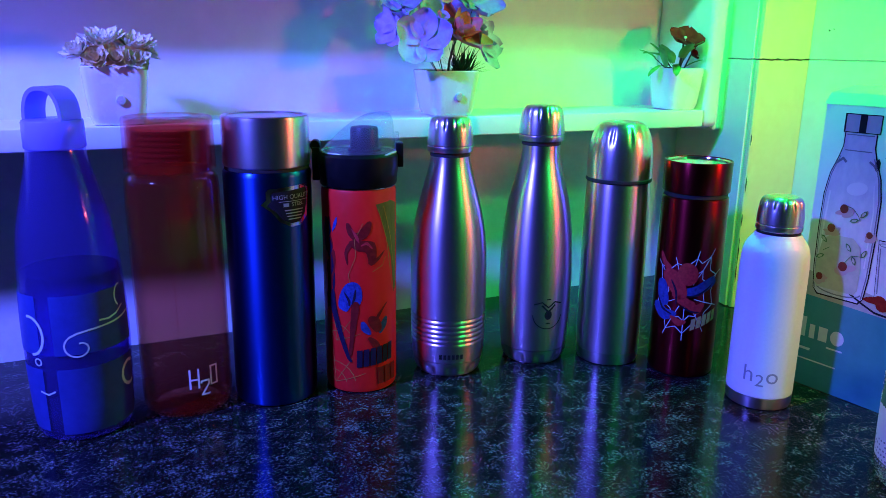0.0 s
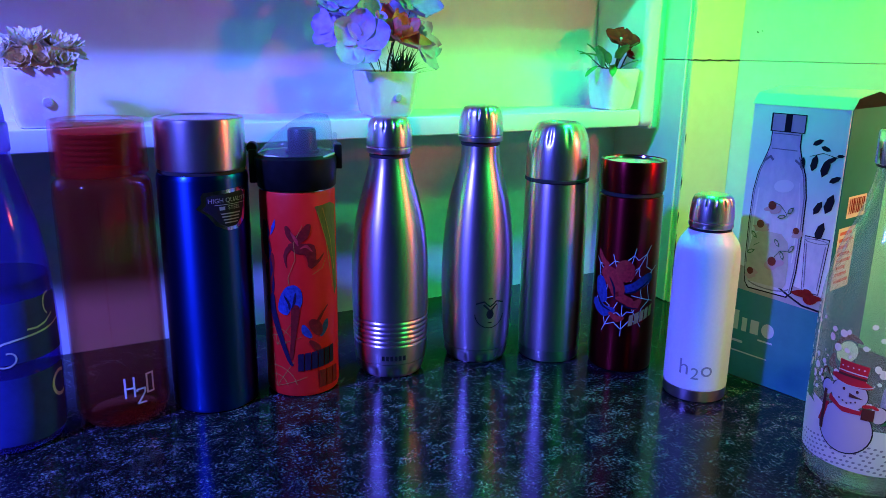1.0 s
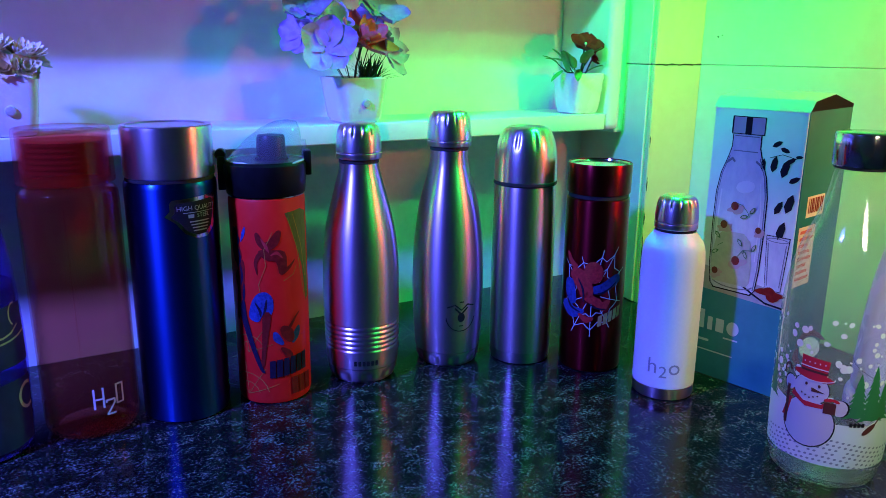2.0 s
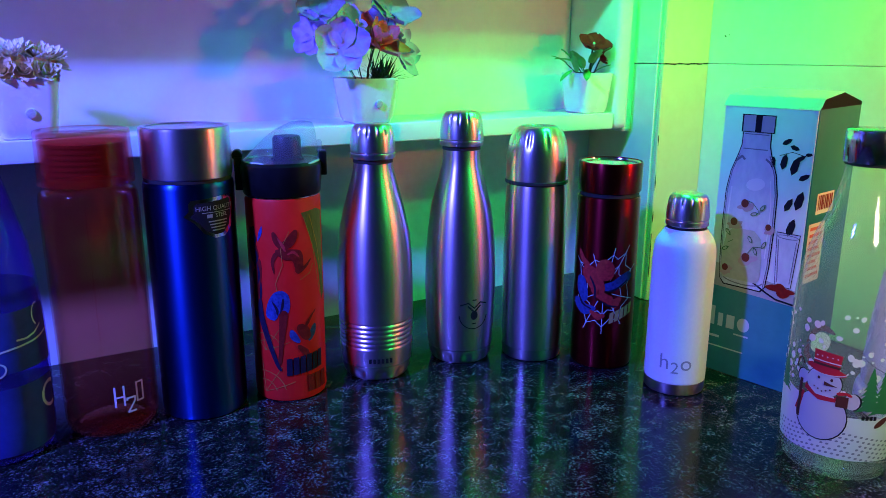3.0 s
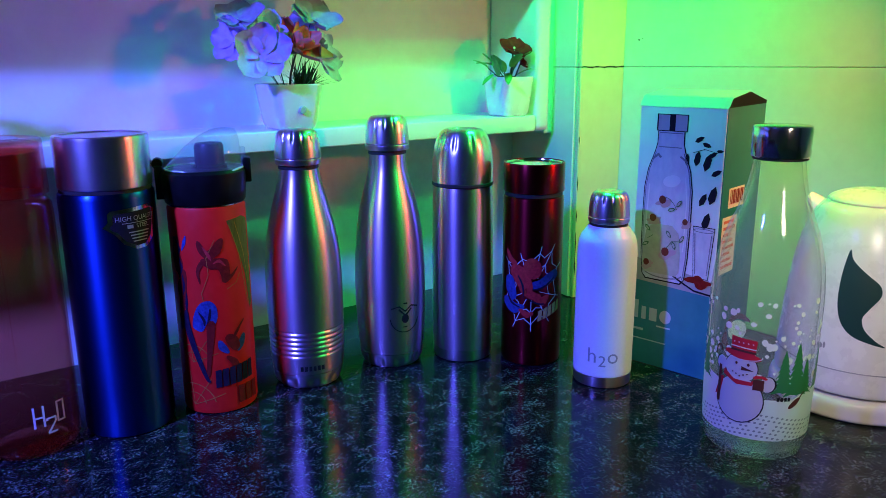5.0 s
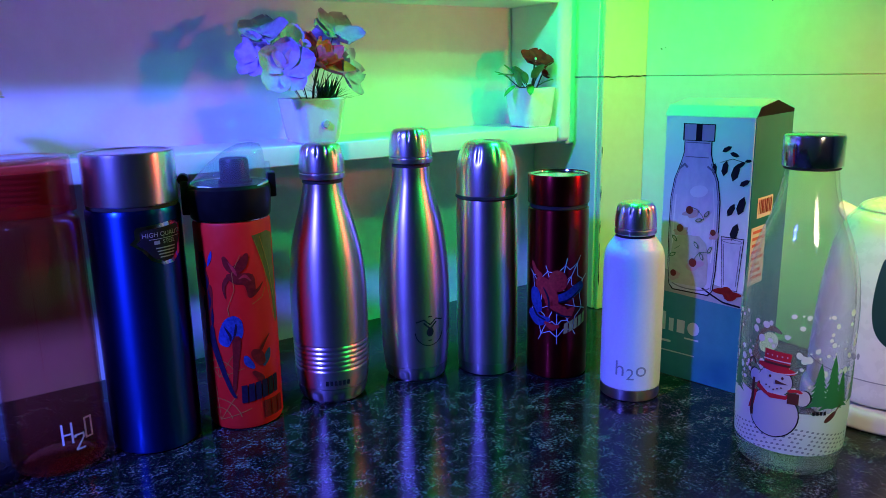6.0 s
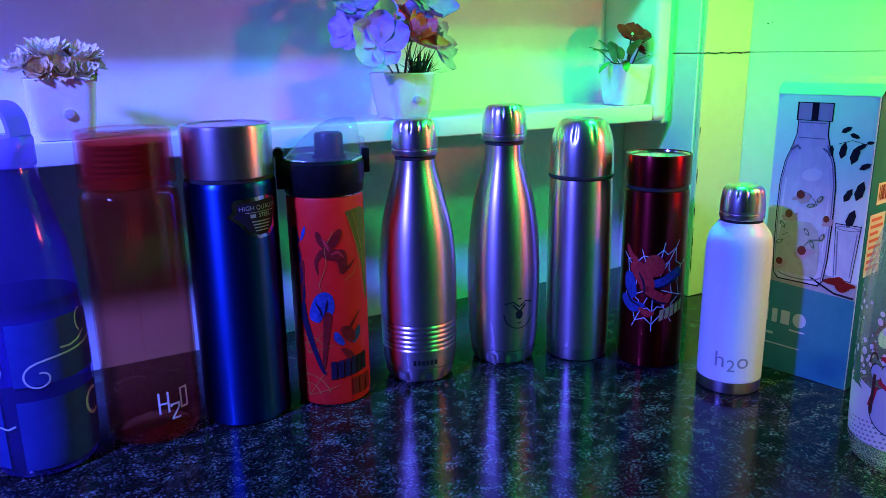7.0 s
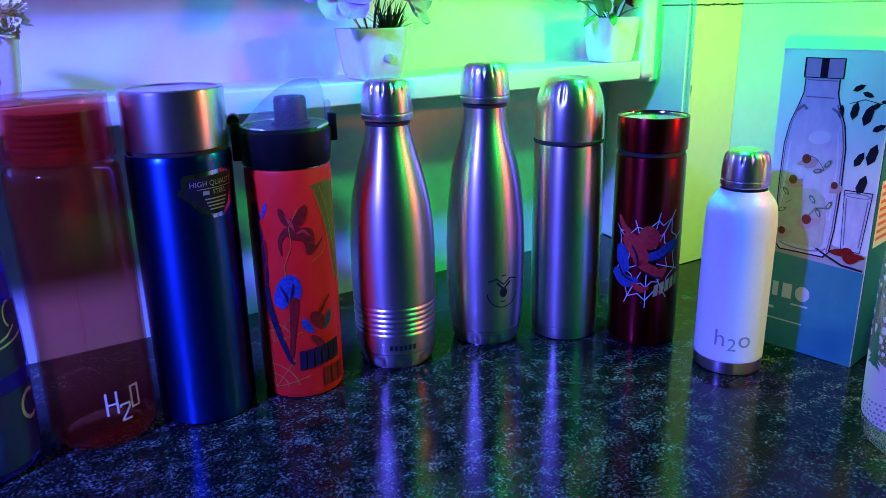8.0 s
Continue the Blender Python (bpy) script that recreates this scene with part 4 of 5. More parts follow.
for tx, tz, h_, w_ in ((0.020, 0.046, 0.036, 0.010), (0.031, 0.044, 0.044, 0.011), (0.040, 0.044, 0.030, 0.009), (-0.050, 0.046, 0.034, 0.010), (0.058, 0.046, 0.036, 0.010)):
    trees = []
    for k in range(7):
        b0, b1 = tz + h_ * k / 8, tz + h_ * (k + 2.1) / 8
        ww = w_ * (1 - k / 8.5)
        trees.append([(tx - ww, b0 - 0.001), (tx - ww * 0.3, b0 + 0.0008), (tx, b0), (tx + ww * 0.3, b0 + 0.0008), (tx + ww, b0 - 0.001), (tx, b1)])
    wrapped("tree_print", flat(trees), G_INK, gb_body, grad, pg, 0.0008, (0, UP), "green printed fir trees")
wrapped("maker_mark", flat([box2(0.016 + i * 0.0029, 0.0182 + i * 0.0029, 0.0392, 0.0425) for i in range(4)]), K_INK, gb_body, grad, pg, 0.0012, (0, UP), "small dark printed mark")
wrapped("cone_print", flat([oval(0.031, 0.037, 0.0065, 0.0024, 14, 0.7)] + stroke([(0.0355, 0.041), (0.0395, 0.046)], 0.0012)), B_INK, gb_body, grad, pg, 0.0012, (0, UP), "brown printed cone")

far = pg + math.pi
wrapped("far_print", flat([oval(0.0225, 0.084, 0.0085, 0.0095, 20)]), MINK, gb_body, grad, far, 0.0004, (0, 0), "pale printed shape on the far side")
wrapped("far_print", flat([limb([(0.034, 0.086), (0.028, 0.095), (0.020, 0.097), (0.012, 0.092)], [0.002, 0.005, 0.005, 0.002]), limb([(0.033, 0.083), (0.034, 0.076), (0.030, 0.070)], [0.003, 0.006, 0.003]), limb([(0.021, 0.083), (0.017, 0.082), (0.013, 0.083)], [0.002, 0.003, 0.001])]), B_INK, gb_body, grad, far, 0.0008, (0, 0), "brown printed shape on the far side")

# ---- carton ----
CT = (0.7795, 0.4580)
CW, CD, CH = 0.0900, 0.090, 0.277
CARD = grained(mat("printed_card_white", (0.75, 0.75, 0.78), 0.4), 50, (0.72, 0.72, 0.76), (0.80, 0.80, 0.82), 0.04, 9, (0.32, 0.45))
TEAL = grained(mat("printed_card_teal", (0.03, 0.24, 0.27), 0.4), 60, (0.022, 0.21, 0.24), (0.04, 0.28, 0.31), 0.04, 9, (0.32, 0.45))
# a darker TEAL, used on the carton's side only
SIDE_TEAL = grained(mat("card_side_teal", (0.03, 0.13, 0.16), 0.4, Specular_IOR_Level=0.2), 60, (0.014, 0.120, 0.140), (0.022, 0.155, 0.175), 0.04, 9, (0.32, 0.45))
carton = thing("carton", (CT[0], CT[1], 0), 100.5)
tagged(carton, "tall printed carton in white and teal with a slightly open lid", "box")
# local x runs along the front to its far end; the front is the plane y = 0, the depth runs to -y
carton_body = part("body", block(0, CW, -CD, 0, 0, CH - 0.004, 0.0012), CARD, carton)
side_face = part("side_panel", block(-0.0008, 0.0004, -CD + 0.001, -0.001, 0.001, CH - 0.002, 0.0002), SIDE_TEAL, carton, "side panel in a darker teal than the front")


def panel(name, polys, material, lift, label="", parent=None):
    """A print on the carton's front: x from its near edge to the far one as seen, z up."""
    bm = flat(polys)
    for v in bm.verts:
        v.co = Vector((CW - v.co.x * CW / 0.094, lift, v.co.y))
    return part(name, bm, material, parent or carton_body, label, False)


panel("teal_base", [[(0.0005, 0.0005), (0.0935, 0.0005), (0.0935, 0.0885), (0.0005, 0.0925)]], TEAL, 0.0003, "teal printed base panel")
TABLE = grained(mat("printed_table_grey", (0.42, 0.40, 0.40), 0.4), 120, (0.34, 0.33, 0.33), (0.50, 0.48, 0.47))
panel("table_print", [[(0.0005, 0.0925), (0.0935, 0.0885), (0.0935, 0.104), (0.0005, 0.117)]], TABLE, 0.0003, "printed grey table")
PALE = grained(mat("printed_pale_glass", (0.60, 0.62, 0.70), 0.4), 130, (0.50, 0.52, 0.62), (0.74, 0.75, 0.80), stretch=(1, 1, 0.5))
PALE2 = grained(mat("printed_pale_yellow", (0.58, 0.58, 0.46), 0.4), 130, (0.38, 0.40, 0.34), (0.56, 0.57, 0.49))
P_K = mat("print_and_gap_black", (0.014, 0.014, 0.022), 0.5, Specular_IOR_Level=0.12)
P_CH = grained(mat("printed_cherry", (0.32, 0.01, 0.02), 0.4), 500, (0.10, 0.004, 0.006), (0.22, 0.012, 0.014))
P_LF = mat("printed_leaf", (0.05, 0.16, 0.06), 0.4)
P_FL = mat("printed_pink", (0.52, 0.36, 0.38), 0.4)
P_SH = mat("printed_glass_shade", (0.20, 0.21, 0.27), 0.4)
P_HI = mat("printed_glass_light", (0.80, 0.80, 0.84), 0.4)


def lathe_outline(cx, pts):
    return [(cx + r, z) for r, z in pts] + [(cx - r, z) for r, z in reversed(pts)]


bx = 0.0370
bottle_pts = [(0.0195, 0.0965), (0.0240, 0.101), (0.0262, 0.122), (0.0270, 0.160), (0.0264, 0.192), (0.0232, 0.211), (0.0168, 0.228), (0.0142, 0.237), (0.0140, 0.249)]
panel("bottle_outline", [lathe_outline(bx, [(r + 0.0011, z - (0.0014 if z < 0.1 else 0)) for r, z in bottle_pts])], P_K, 0.0006, "dark outline of the printed bottle")
panel("bottle_print", [lathe_outline(bx, bottle_pts)], PALE, 0.0009, "pale printed bottle picture")
rim = []
for sg in (-1, 1):
    rim += stroke([(bx + sg * (r - 0.0012), z) for r, z in bottle_pts[1:7]], 0.0007 if sg < 0 else 0.0011)
panel("bottle_shade", rim + stroke([(bx - 0.0125, 0.2335), (bx + 0.0125, 0.2335)], 0.0009) + stroke([(bx - 0.0125, 0.2475), (bx + 0.0125, 0.2475)], 0.0008) + stroke([(bx - 0.019, 0.221), (bx - 0.013, 0.226), (bx - 0.010, 0.223)], 0.0022) + stroke([(bx + 0.018, 0.221), (bx + 0.012, 0.225)], 0.0020) + stroke(arc(bx, 0.105, 0.022, 0.006, 190, 350, 12), 0.0012), P_SH, 0.0012, "dark glass edges of the printed bottle")
panel("bottle_light", stroke([(bx - 0.021, 0.195), (bx - 0.0225, 0.165), (bx - 0.022, 0.120)], 0.0016) + stroke([(bx + 0.019, 0.205), (bx + 0.022, 0.180), (bx + 0.0215, 0.130)], 0.0012) + [oval(bx + 0.004, 0.200, 0.010, 0.006, 14, 0.2)], P_HI, 0.0012, "light glints of the printed bottle")
panel("bottle_fill", [lathe_outline(bx - 0.003, [(0.0185, 0.103), (0.0215, 0.108), (0.0215, 0.128), (0.0185, 0.148), (0.011, 0.155)])], PALE2, 0.0015, "yellowish lower part of the printed bottle")
panel("cap_print", [box2(bx - 0.0165, bx + 0.0178, 0.2500, 0.2660)], mat("printed_silver", (0.52, 0.52, 0.56), 0.4), 0.0009, "silver printed cap")
panel("cap_shade", [box2(bx - 0.0025, bx + 0.0040, 0.2500, 0.2660), box2(bx - 0.0165, bx - 0.0150, 0.2500, 0.2660), box2(bx + 0.0168, bx + 0.0178, 0.2500, 0.2660), box2(bx - 0.0165, bx + 0.0178, 0.2652, 0.2660), box2(bx - 0.0165, bx + 0.0178, 0.2492, 0.2500)], P_K, 0.0012, "dark stripe of the printed cap")
cherries = [(0.0324, 0.1806, 0.0040), (0.0227, 0.1611, 0.0038), (0.0390, 0.1274, 0.0043), (0.0177, 0.1135, 0.0034), (0.0592, 0.1608, 0.0030)]
for x, z, r in cherries:
    panel("flower_print", [blotch(x + 0.0015, z - 0.003, r * 2.0, r * 1.2, 0.3, 30 + int(z * 1000))], P_FL, 0.0018, "pink printed blossom")
    panel("cherry_print", [oval(x, z, r, r * 1.05, 16)], P_CH, 0.0021, "dark red printed cherry")
leaves = [(0.0515, 0.1785, 0.9), (0.0435, 0.1715, 0.3), (0.0175, 0.150, -0.8), (0.0420, 0.1460, -0.9), (0.0485, 0.1350, -1.1), (0.0160, 0.1330, 0.5), (0.0570, 0.143, 1.1)]
lshape = ((-0.0046, 0), (-0.002, 0.0019), (0.002, 0.0017), (0.0046, 0), (0.002, -0.0017), (-0.002, -0.0019))


def leaf2(x, z, t, k):
    return [(x + k * (a_ * math.cos(t) - b_ * math.sin(t)), z + k * (a_ * math.sin(t) + b_ * math.cos(t))) for a_, b_ in lshape]


panel("leaf_print", [leaf2(x, z, t, 1.0) for x, z, t in leaves] + stroke([(0.034, 0.184), (0.041, 0.182), (0.047, 0.176), (0.049, 0.172)], 0.0006) + stroke([(0.040, 0.131), (0.046, 0.139), (0.054, 0.140)], 0.0006) + stroke([(0.018, 0.139), (0.024, 0.143)], 0.0006), P_LF, 0.0024, "green printed leaves")
for x, z, t in leaves:
    panel("leaf_light", [leaf2(x, z, t, 0.62)], PALE2, 0.0027, "pale middle of a printed leaf")
twig = [leaf2(*v) for v in ((0.0680, 0.2430, 0.5, 1.2), (0.0760, 0.2380, -0.3, 1.1), (0.0560, 0.2230, 1.5, 1.3), (0.0670, 0.2245, 1.4, 1.7), (0.0780, 0.2215, 1.3, 2.0), (0.0880, 0.2120, 0.5, 1.3), (0.0900, 0.2330, 0.1, 0.8), (0.0760, 0.1850, 1.1, 1.6), (0.0860, 0.1900, 1.3, 2.1), (0.0810, 0.1640, 1.3, 2.0), (0.0830, 0.2290, 0.6, 1.1))]
for lf_ in twig:
    panel("twig_leaf_print", [lf_], P_K, 0.0009, "dark printed leaf")
panel("twig_print", stroke([(0.062, 0.230), (0.074, 0.234), (0.088, 0.231)], 0.0005), P_K, 0.0009, "dark printed twig")
tumbler = lathe_outline(0.0795, [(0.0078, 0.106), (0.0112, 0.1575)])
panel("tumbler_outline", [[(0.0795 + (x - 0.0795) * 1.07, 0.131 + (z - 0.131) * 1.03) for x, z in tumbler]], P_K, 0.0006, "dark outline of the printed tumbler")
panel("tumbler_print", [tumbler], PALE, 0.0009, "pale printed tumbler")
panel("tumbler_shade", stroke(arc(0.0795, 0.1545, 0.0105, 0.0018, 0, 360, 18), 0.0007) + stroke([(0.0705, 0.151), (0.0735, 0.110)], 0.0010) + stroke([(0.0885, 0.151), (0.0860, 0.110)], 0.0009), P_SH, 0.0012, "dark edges of the printed tumbler")
panel("spoon_print", stroke([(0.048, 0.104), (0.060, 0.098), (0.074, 0.092), (0.092, 0.0905)], 0.0018), P_K, 0.0012, "dark printed dish edge")
panel("scraps_print", [blotch(0.078, 0.102, 0.013, 0.0055, -0.15, 71)], P_BROWN, 0.0013, "brown printed scraps")
LOGO = mat("printed_logo_grey", (0.52, 0.62, 0.64), 0.4)
glyph = [oval(0.0435, 0.0570, 0.0068, 0.0072, 20), box2(0.0245, 0.0335, 0.0500, 0.0640), box2(0.0150, 0.0205, 0.0500, 0.0640), box2(0.0060, 0.0110, 0.0500, 0.0700)]
panel("logo_print", glyph, LOGO, 0.0006, "pale plain printed mark")
panel("print_bars", [box2(0.034, 0.050, 0.0445, 0.0462), box2(0.006, 0.018, 0.0370, 0.0395), box2(0.006, 0.046, 0.0270, 0.0284)], LOGO, 0.0006, "small unreadable printed lines")


def side_print(name, polys, material, lift, label):
    bm = flat(polys)
    for v in bm.verts:
        v.co = Vector((-0.0008 - lift, -v.co.x, v.co.y))
    return part(name, bm, material, side_face, label, False)


STICK = mat("pale_sticker", (0.66, 0.58, 0.52), 0.5)
side_print("sticker", [box2(0.016, 0.052, 0.176, 0.196)], STICK, 0.0003, "pale barcode sticker")
side_print("sticker_bars", [box2(0.019 + i * 0.0034, 0.0205 + i * 0.0034 + 0.0006 * (i % 3), 0.180, 0.194) for i in range(9)], P_BROWN, 0.0006, "barcode stripes")
side_print("label_strip", [box2(0.006, 0.040, 0.110, 0.168)], STICK, 0.0003, "pale pink label")
side_print("label_lines", [box2(0.009, 0.036 - 0.004 * (i % 3), 0.116 + i * 0.0065, 0.1190 + i * 0.0065) for i in range(8)], mat("orange_red_print", (0.6, 0.10, 0.06), 0.5), 0.0006, "unreadable red label lines")
lid = bmesh.new()
lv = [lid.verts.new(c) for c in ((-0.001, 0.0006, CH - 0.004), (CW + 0.001, 0.0006, CH - 0.004), (CW + 0.001, -0.0075, CH + 0.0060), (-0.001, -0.0075, CH + 0.0060),
                                 (-0.001, -CD * 0.52, CH + 0.0115), (CW + 0.001, -CD * 0.52, CH + 0.0115), (-0.001, -CD, CH + 0.0015), (CW + 0.001, -CD, CH + 0.0015))]
for q in ((0, 1, 2, 3), (3, 2, 5, 4), (4, 5, 7, 6)):
    lid.faces.new([lv[i] for i in q])
bmesh.ops.solidify(lid, geom=lid.faces[:], thickness=0.0006)
part("lid", lid, CARD, carton, "white card lid, slightly lifted", False)
# black sheet across the open gap below the lid, its shade painted in
lid_gap = bmesh.new()
fv = [lid_gap.verts.new(c) for c in ((-0.0009, -0.001, CH - 0.0035), (-0.0009, -0.0078, CH + 0.0050), (-0.0009, -CD * 0.52, CH + 0.0105), (-0.0009, -CD + 0.001, CH + 0.0008), (-0.0009, -CD + 0.001, CH - 0.0022))]
lid_gap.faces.new(fv)
bmesh.ops.solidify(lid_gap, geom=lid_gap.faces[:], thickness=0.0004)
part("lid_gap", lid_gap, P_K, carton, "black sheet for the shade in the gap between lid and side", False)

# ---- electric kettle ----
KT = (0.8690, 0.3570)
kt = thing("electric_kettle", (KT[0], KT[1], 0))
tagged(kt, "white plastic electric kettle with a dark leaf mark", "kettle")
CREAM = grained(mat("cream_plastic", (0.75, 0.72, 0.62), 0.35), 60, (0.70, 0.67, 0.56), (0.79, 0.76, 0.67), 0.03, 9, (0.3, 0.45))
part("power_base", turned(smoothed([(0.062, 0.0), (0.0735, 0.001), (0.0745, 0.008), (0.0735, 0.016), (0.069, 0.020), (0.055, 0.0212)], 4) + [(0.0, 0.0215)], 96), CREAM, kt, "cream round power base")
kprof = smoothed([(0.0655, 0.0225), (0.0700, 0.0245), (0.0705, 0.035), (0.0695, 0.060), (0.0670, 0.096), (0.0630, 0.131), (0.0570, 0.160), (0.0480, 0.182), (0.0400, 0.1905)], 5)
kt_body = part("body", turned([(0.0, 0.0225)] + kprof + [(0.039, 0.191), (0.0, 0.191)], 96), KETTLEWHITE, kt)
part("seam_band", turned([(radius_of(kprof)(0.046) + 0.0002, 0.0462), (radius_of(kprof)(0.047) + 0.0005, 0.0466), (radius_of(kprof)(0.0478) + 0.0002, 0.0472)], 96), GREYINK, kt, "thin grey seam line")
part("lid", turned(smoothed([(0.0395, 0.191), (0.0390, 0.1930), (0.034, 0.1965), (0.022, 0.2005), (0.010, 0.202)], 4) + [(0.0, 0.2022)], 80), KETTLEWHITE, kt, "white domed lid")
spt = bmesh.new()
sd = math.radians(100)
sdir, snor = Vector((math.cos(sd), math.sin(sd), 0)), Vector((-math.sin(sd), math.cos(sd), 0))
prev = None
for k in range(7):
    u = k / 6
    c = sdir * (0.034 + 0.022 * u) + Vector((0, 0, 0.167 + 0.020 * u))
    ring = []
    for i in range(14):
        a = 2 * math.pi * i / 14
        ring.append(spt.verts.new(c + snor * (math.cos(a) * (0.022 - 0.011 * u)) + Vector((0, 0, math.sin(a) * (0.020 - 0.014 * u) - 0.003 * (1 - u)))))
    if prev:
        for i in range(14):
            spt.faces.new((prev[i], prev[(i + 1) % 14], ring[(i + 1) % 14], ring[i]))
    prev = ring
spt.faces.new(prev)
part("spout", spt, KETTLEWHITE, kt, "white pouring spout")
hd = math.radians(-40)
hdir, hnor = Vector((math.cos(hd), math.sin(hd), 0)), Vector((-math.sin(hd), math.cos(hd), 0))
hb = bmesh.new()
prev = None
for k in range(21):
    u = k / 20
    a = math.pi * (u - 0.5)
    c = hdir * (0.050 + 0.030 * math.cos(a) ** 0.7) + Vector((0, 0, 0.113 + 0.066 * math.sin(a)))
    o = hdir * math.cos(a) + Vector((0, 0, math.sin(a)))
    ring = [hb.verts.new(c + o * (0.006 * math.cos(b)) + hnor * (0.010 * math.sin(b))) for b in [2 * math.pi * i / 12 for i in range(12)]]
    if prev:
        for i in range(12):
            hb.faces.new((prev[i], prev[(i + 1) % 12], ring[(i + 1) % 12], ring[i]))
    prev = ring
part("handle", hb, KETTLEWHITE, kt, "white curved handle")
krad = radius_of(kprof)
LEAFDARK = mat("dark_green_print", (0.012, 0.05, 0.05), 0.35)
lf = [(-0.017, 0.046), (-0.014, 0.036), (-0.003, 0.024), (0.007, 0.015), (0.010, 0.008), (0.009, 0.000), (0.002, -0.012), (-0.002, -0.022), (0.001, -0.033), (0.010, -0.043), (0.018, -0.049), (0.005, -0.046), (-0.009, -0.040), (-0.018, -0.028), (-0.022, -0.010), (-0.022, 0.012), (-0.020, 0.032)]
wrapped("leaf_mark", flat([smooth_loop([(x * 1.04, z * 0.87) for x, z in lf])]), LEAFDARK, kt_body, krad, facing(KT) - 0.02, 0.0004, (0.006, 0.1155), "dark green leaf-shaped printed mark", 0.004)
wrapped("small_mark", flat([oval(0, 0, 0.0025, 0.003, 10), oval(0.004, 0.001, 0.0012, 0.003, 8), oval(-0.004, -0.0005, 0.001, 0.002, 8)]), GREYINK, kt_body, krad, facing(KT) - 0.42, 0.0004, (0.0, 0.066), "small worn printed mark")

# ---- flower pots on the shelf ----
BADGE = grained(mat("pale_badge", (0.6, 0.62, 0.5), 0.4), 900, (0.25, 0.28, 0.15), (0.75, 0.76, 0.7), 0.2)
SOIL = grained(mat("dark_soil", (0.03, 0.025, 0.02), 0.9), 400, (0.012, 0.01, 0.008), (0.05, 0.04, 0.03), 0.6)


def square_pot(top, foot, h, roundness, wall=0.003):
    """A tapered square pot with rounded corners and a hollow top."""
    bm = bmesh.new()
    n = 40

    def ring(half, z, k):
        out = []
        for i in range(n):
            a = 2 * math.pi * (i + 0.5) / n
            c, s = math.cos(a), math.sin(a)
            q = (abs(c) ** k + abs(s) ** k) ** (-1 / k)
            out.append(bm.verts.new((half * q * c, half * q * s, z)))
        return out
    rows = [(foot * 0.90, 0.0), (foot, 0.0015)]
    rows += [(foot + (top - foot) * (0.15 + 0.85 * u ** 0.85 if u > 0 else 0.0), 0.0015 + (h - 0.0025) * u) for u in (0.0, 0.12, 0.35, 0.6, 0.85, 1.0)]
    rows += [(top - 0.0006, h), (top - wall, h), (top - wall - 0.0008, h - 0.008), (top - wall - 0.0012, h - 0.009)]
    rings = [ring(hf, z, roundness) for hf, z in rows]
    for a, b in zip(rings, rings[1:]):
        for i in range(n):
            bm.faces.new((a[i], a[(i + 1) % n], b[(i + 1) % n], b[i]))
    bm.faces.new(list(reversed(rings[0])))
    bm.faces.new(rings[-1])
    return bm


def petal(bm, base, out, up, length, width, cup=0.2, n=5, ruffle=0.0, seed=0):
    """One curved petal from its base along out, bending towards up."""
    out, up = Vector(out).normalized(), Vector(up).normalized()
    side_ = out.cross(up).normalized()
    up = side_.cross(out).normalized()
    prev_ = None
    for i in range(n + 1):
        u = i / n
        w = width * math.sin(math.pi * min(0.985, 0.10 + 0.885 * u ** 1.15)) ** 0.62
        c = Vector(base) + out * (length * u) + up * (cup * length * u * u)
        row = []
        for k in (-1, -0.67, -0.33, 0, 0.33, 0.67, 1):
            lift = 0.12 * width * abs(k) ** 2 + ruffle * width * math.sin(9 * u + 3.1 * k + seed) * abs(k)
            row.append(bm.verts.new(c + side_ * (w * 0.5 * k) + up * lift))
        if prev_:
            for k in range(6):
                bm.faces.new((prev_[k], prev_[k + 1], row[k + 1], row[k]))
        prev_ = row


def flower_bm(centre, axis, petals, length, width, open_=0.5, layers=1, ruffle=0.1, seed=0):
    bm = bmesh.new()
    axis = Vector(axis).normalized()
    a0 = axis.orthogonal().normalized()
    b0 = axis.cross(a0)
    r_ = random.Random(seed)
    for l_ in range(layers):
        tilt = open_ + (1.45 - open_) * l_ / max(1, layers)
        for i in range(petals):
            a = 2 * math.pi * (i + 0.5 * (l_ % 2)) / petals + r_.uniform(-0.12, 0.12)
            d = a0 * math.cos(a) + b0 * math.sin(a)
            k = r_.uniform(0.88, 1.1) * (1 - 0.16 * l_)
            o = d * math.cos(tilt) + axis * math.sin(tilt)
            petal(bm, Vector(centre) + d * 0.0008, o, axis - d * 0.2, length * k, width * k, r_.uniform(0.0, 0.25), 8 if width > 0.012 else 5, ruffle * 0.5, i)
    return bm


def stem_bm(points, r):
    bm = bmesh.new()
    pts = [Vector(p) for p in points]
    prev_ = None
    for i, p in enumerate(pts):
        d = (pts[min(i + 1, len(pts) - 1)] - pts[max(i - 1, 0)]).normalized()
        a = d.orthogonal().normalized()
        b = d.cross(a)
        rr = r * (1 - 0.4 * i / len(pts))
        row = [bm.verts.new(p + a * (rr * math.cos(t)) + b * (rr * math.sin(t))) for t in [2 * math.pi * k / 7 for k in range(7)]]
        if prev_:
            for k in range(7):
                bm.faces.new((prev_[k], prev_[(k + 1) % 7], row[(k + 1) % 7], row[k]))
        prev_ = row
    return bm


def petal_mat(name, inner, outer):
    return grained(mat(name, outer, 0.55), 160, inner, outer, 0.15, 60)


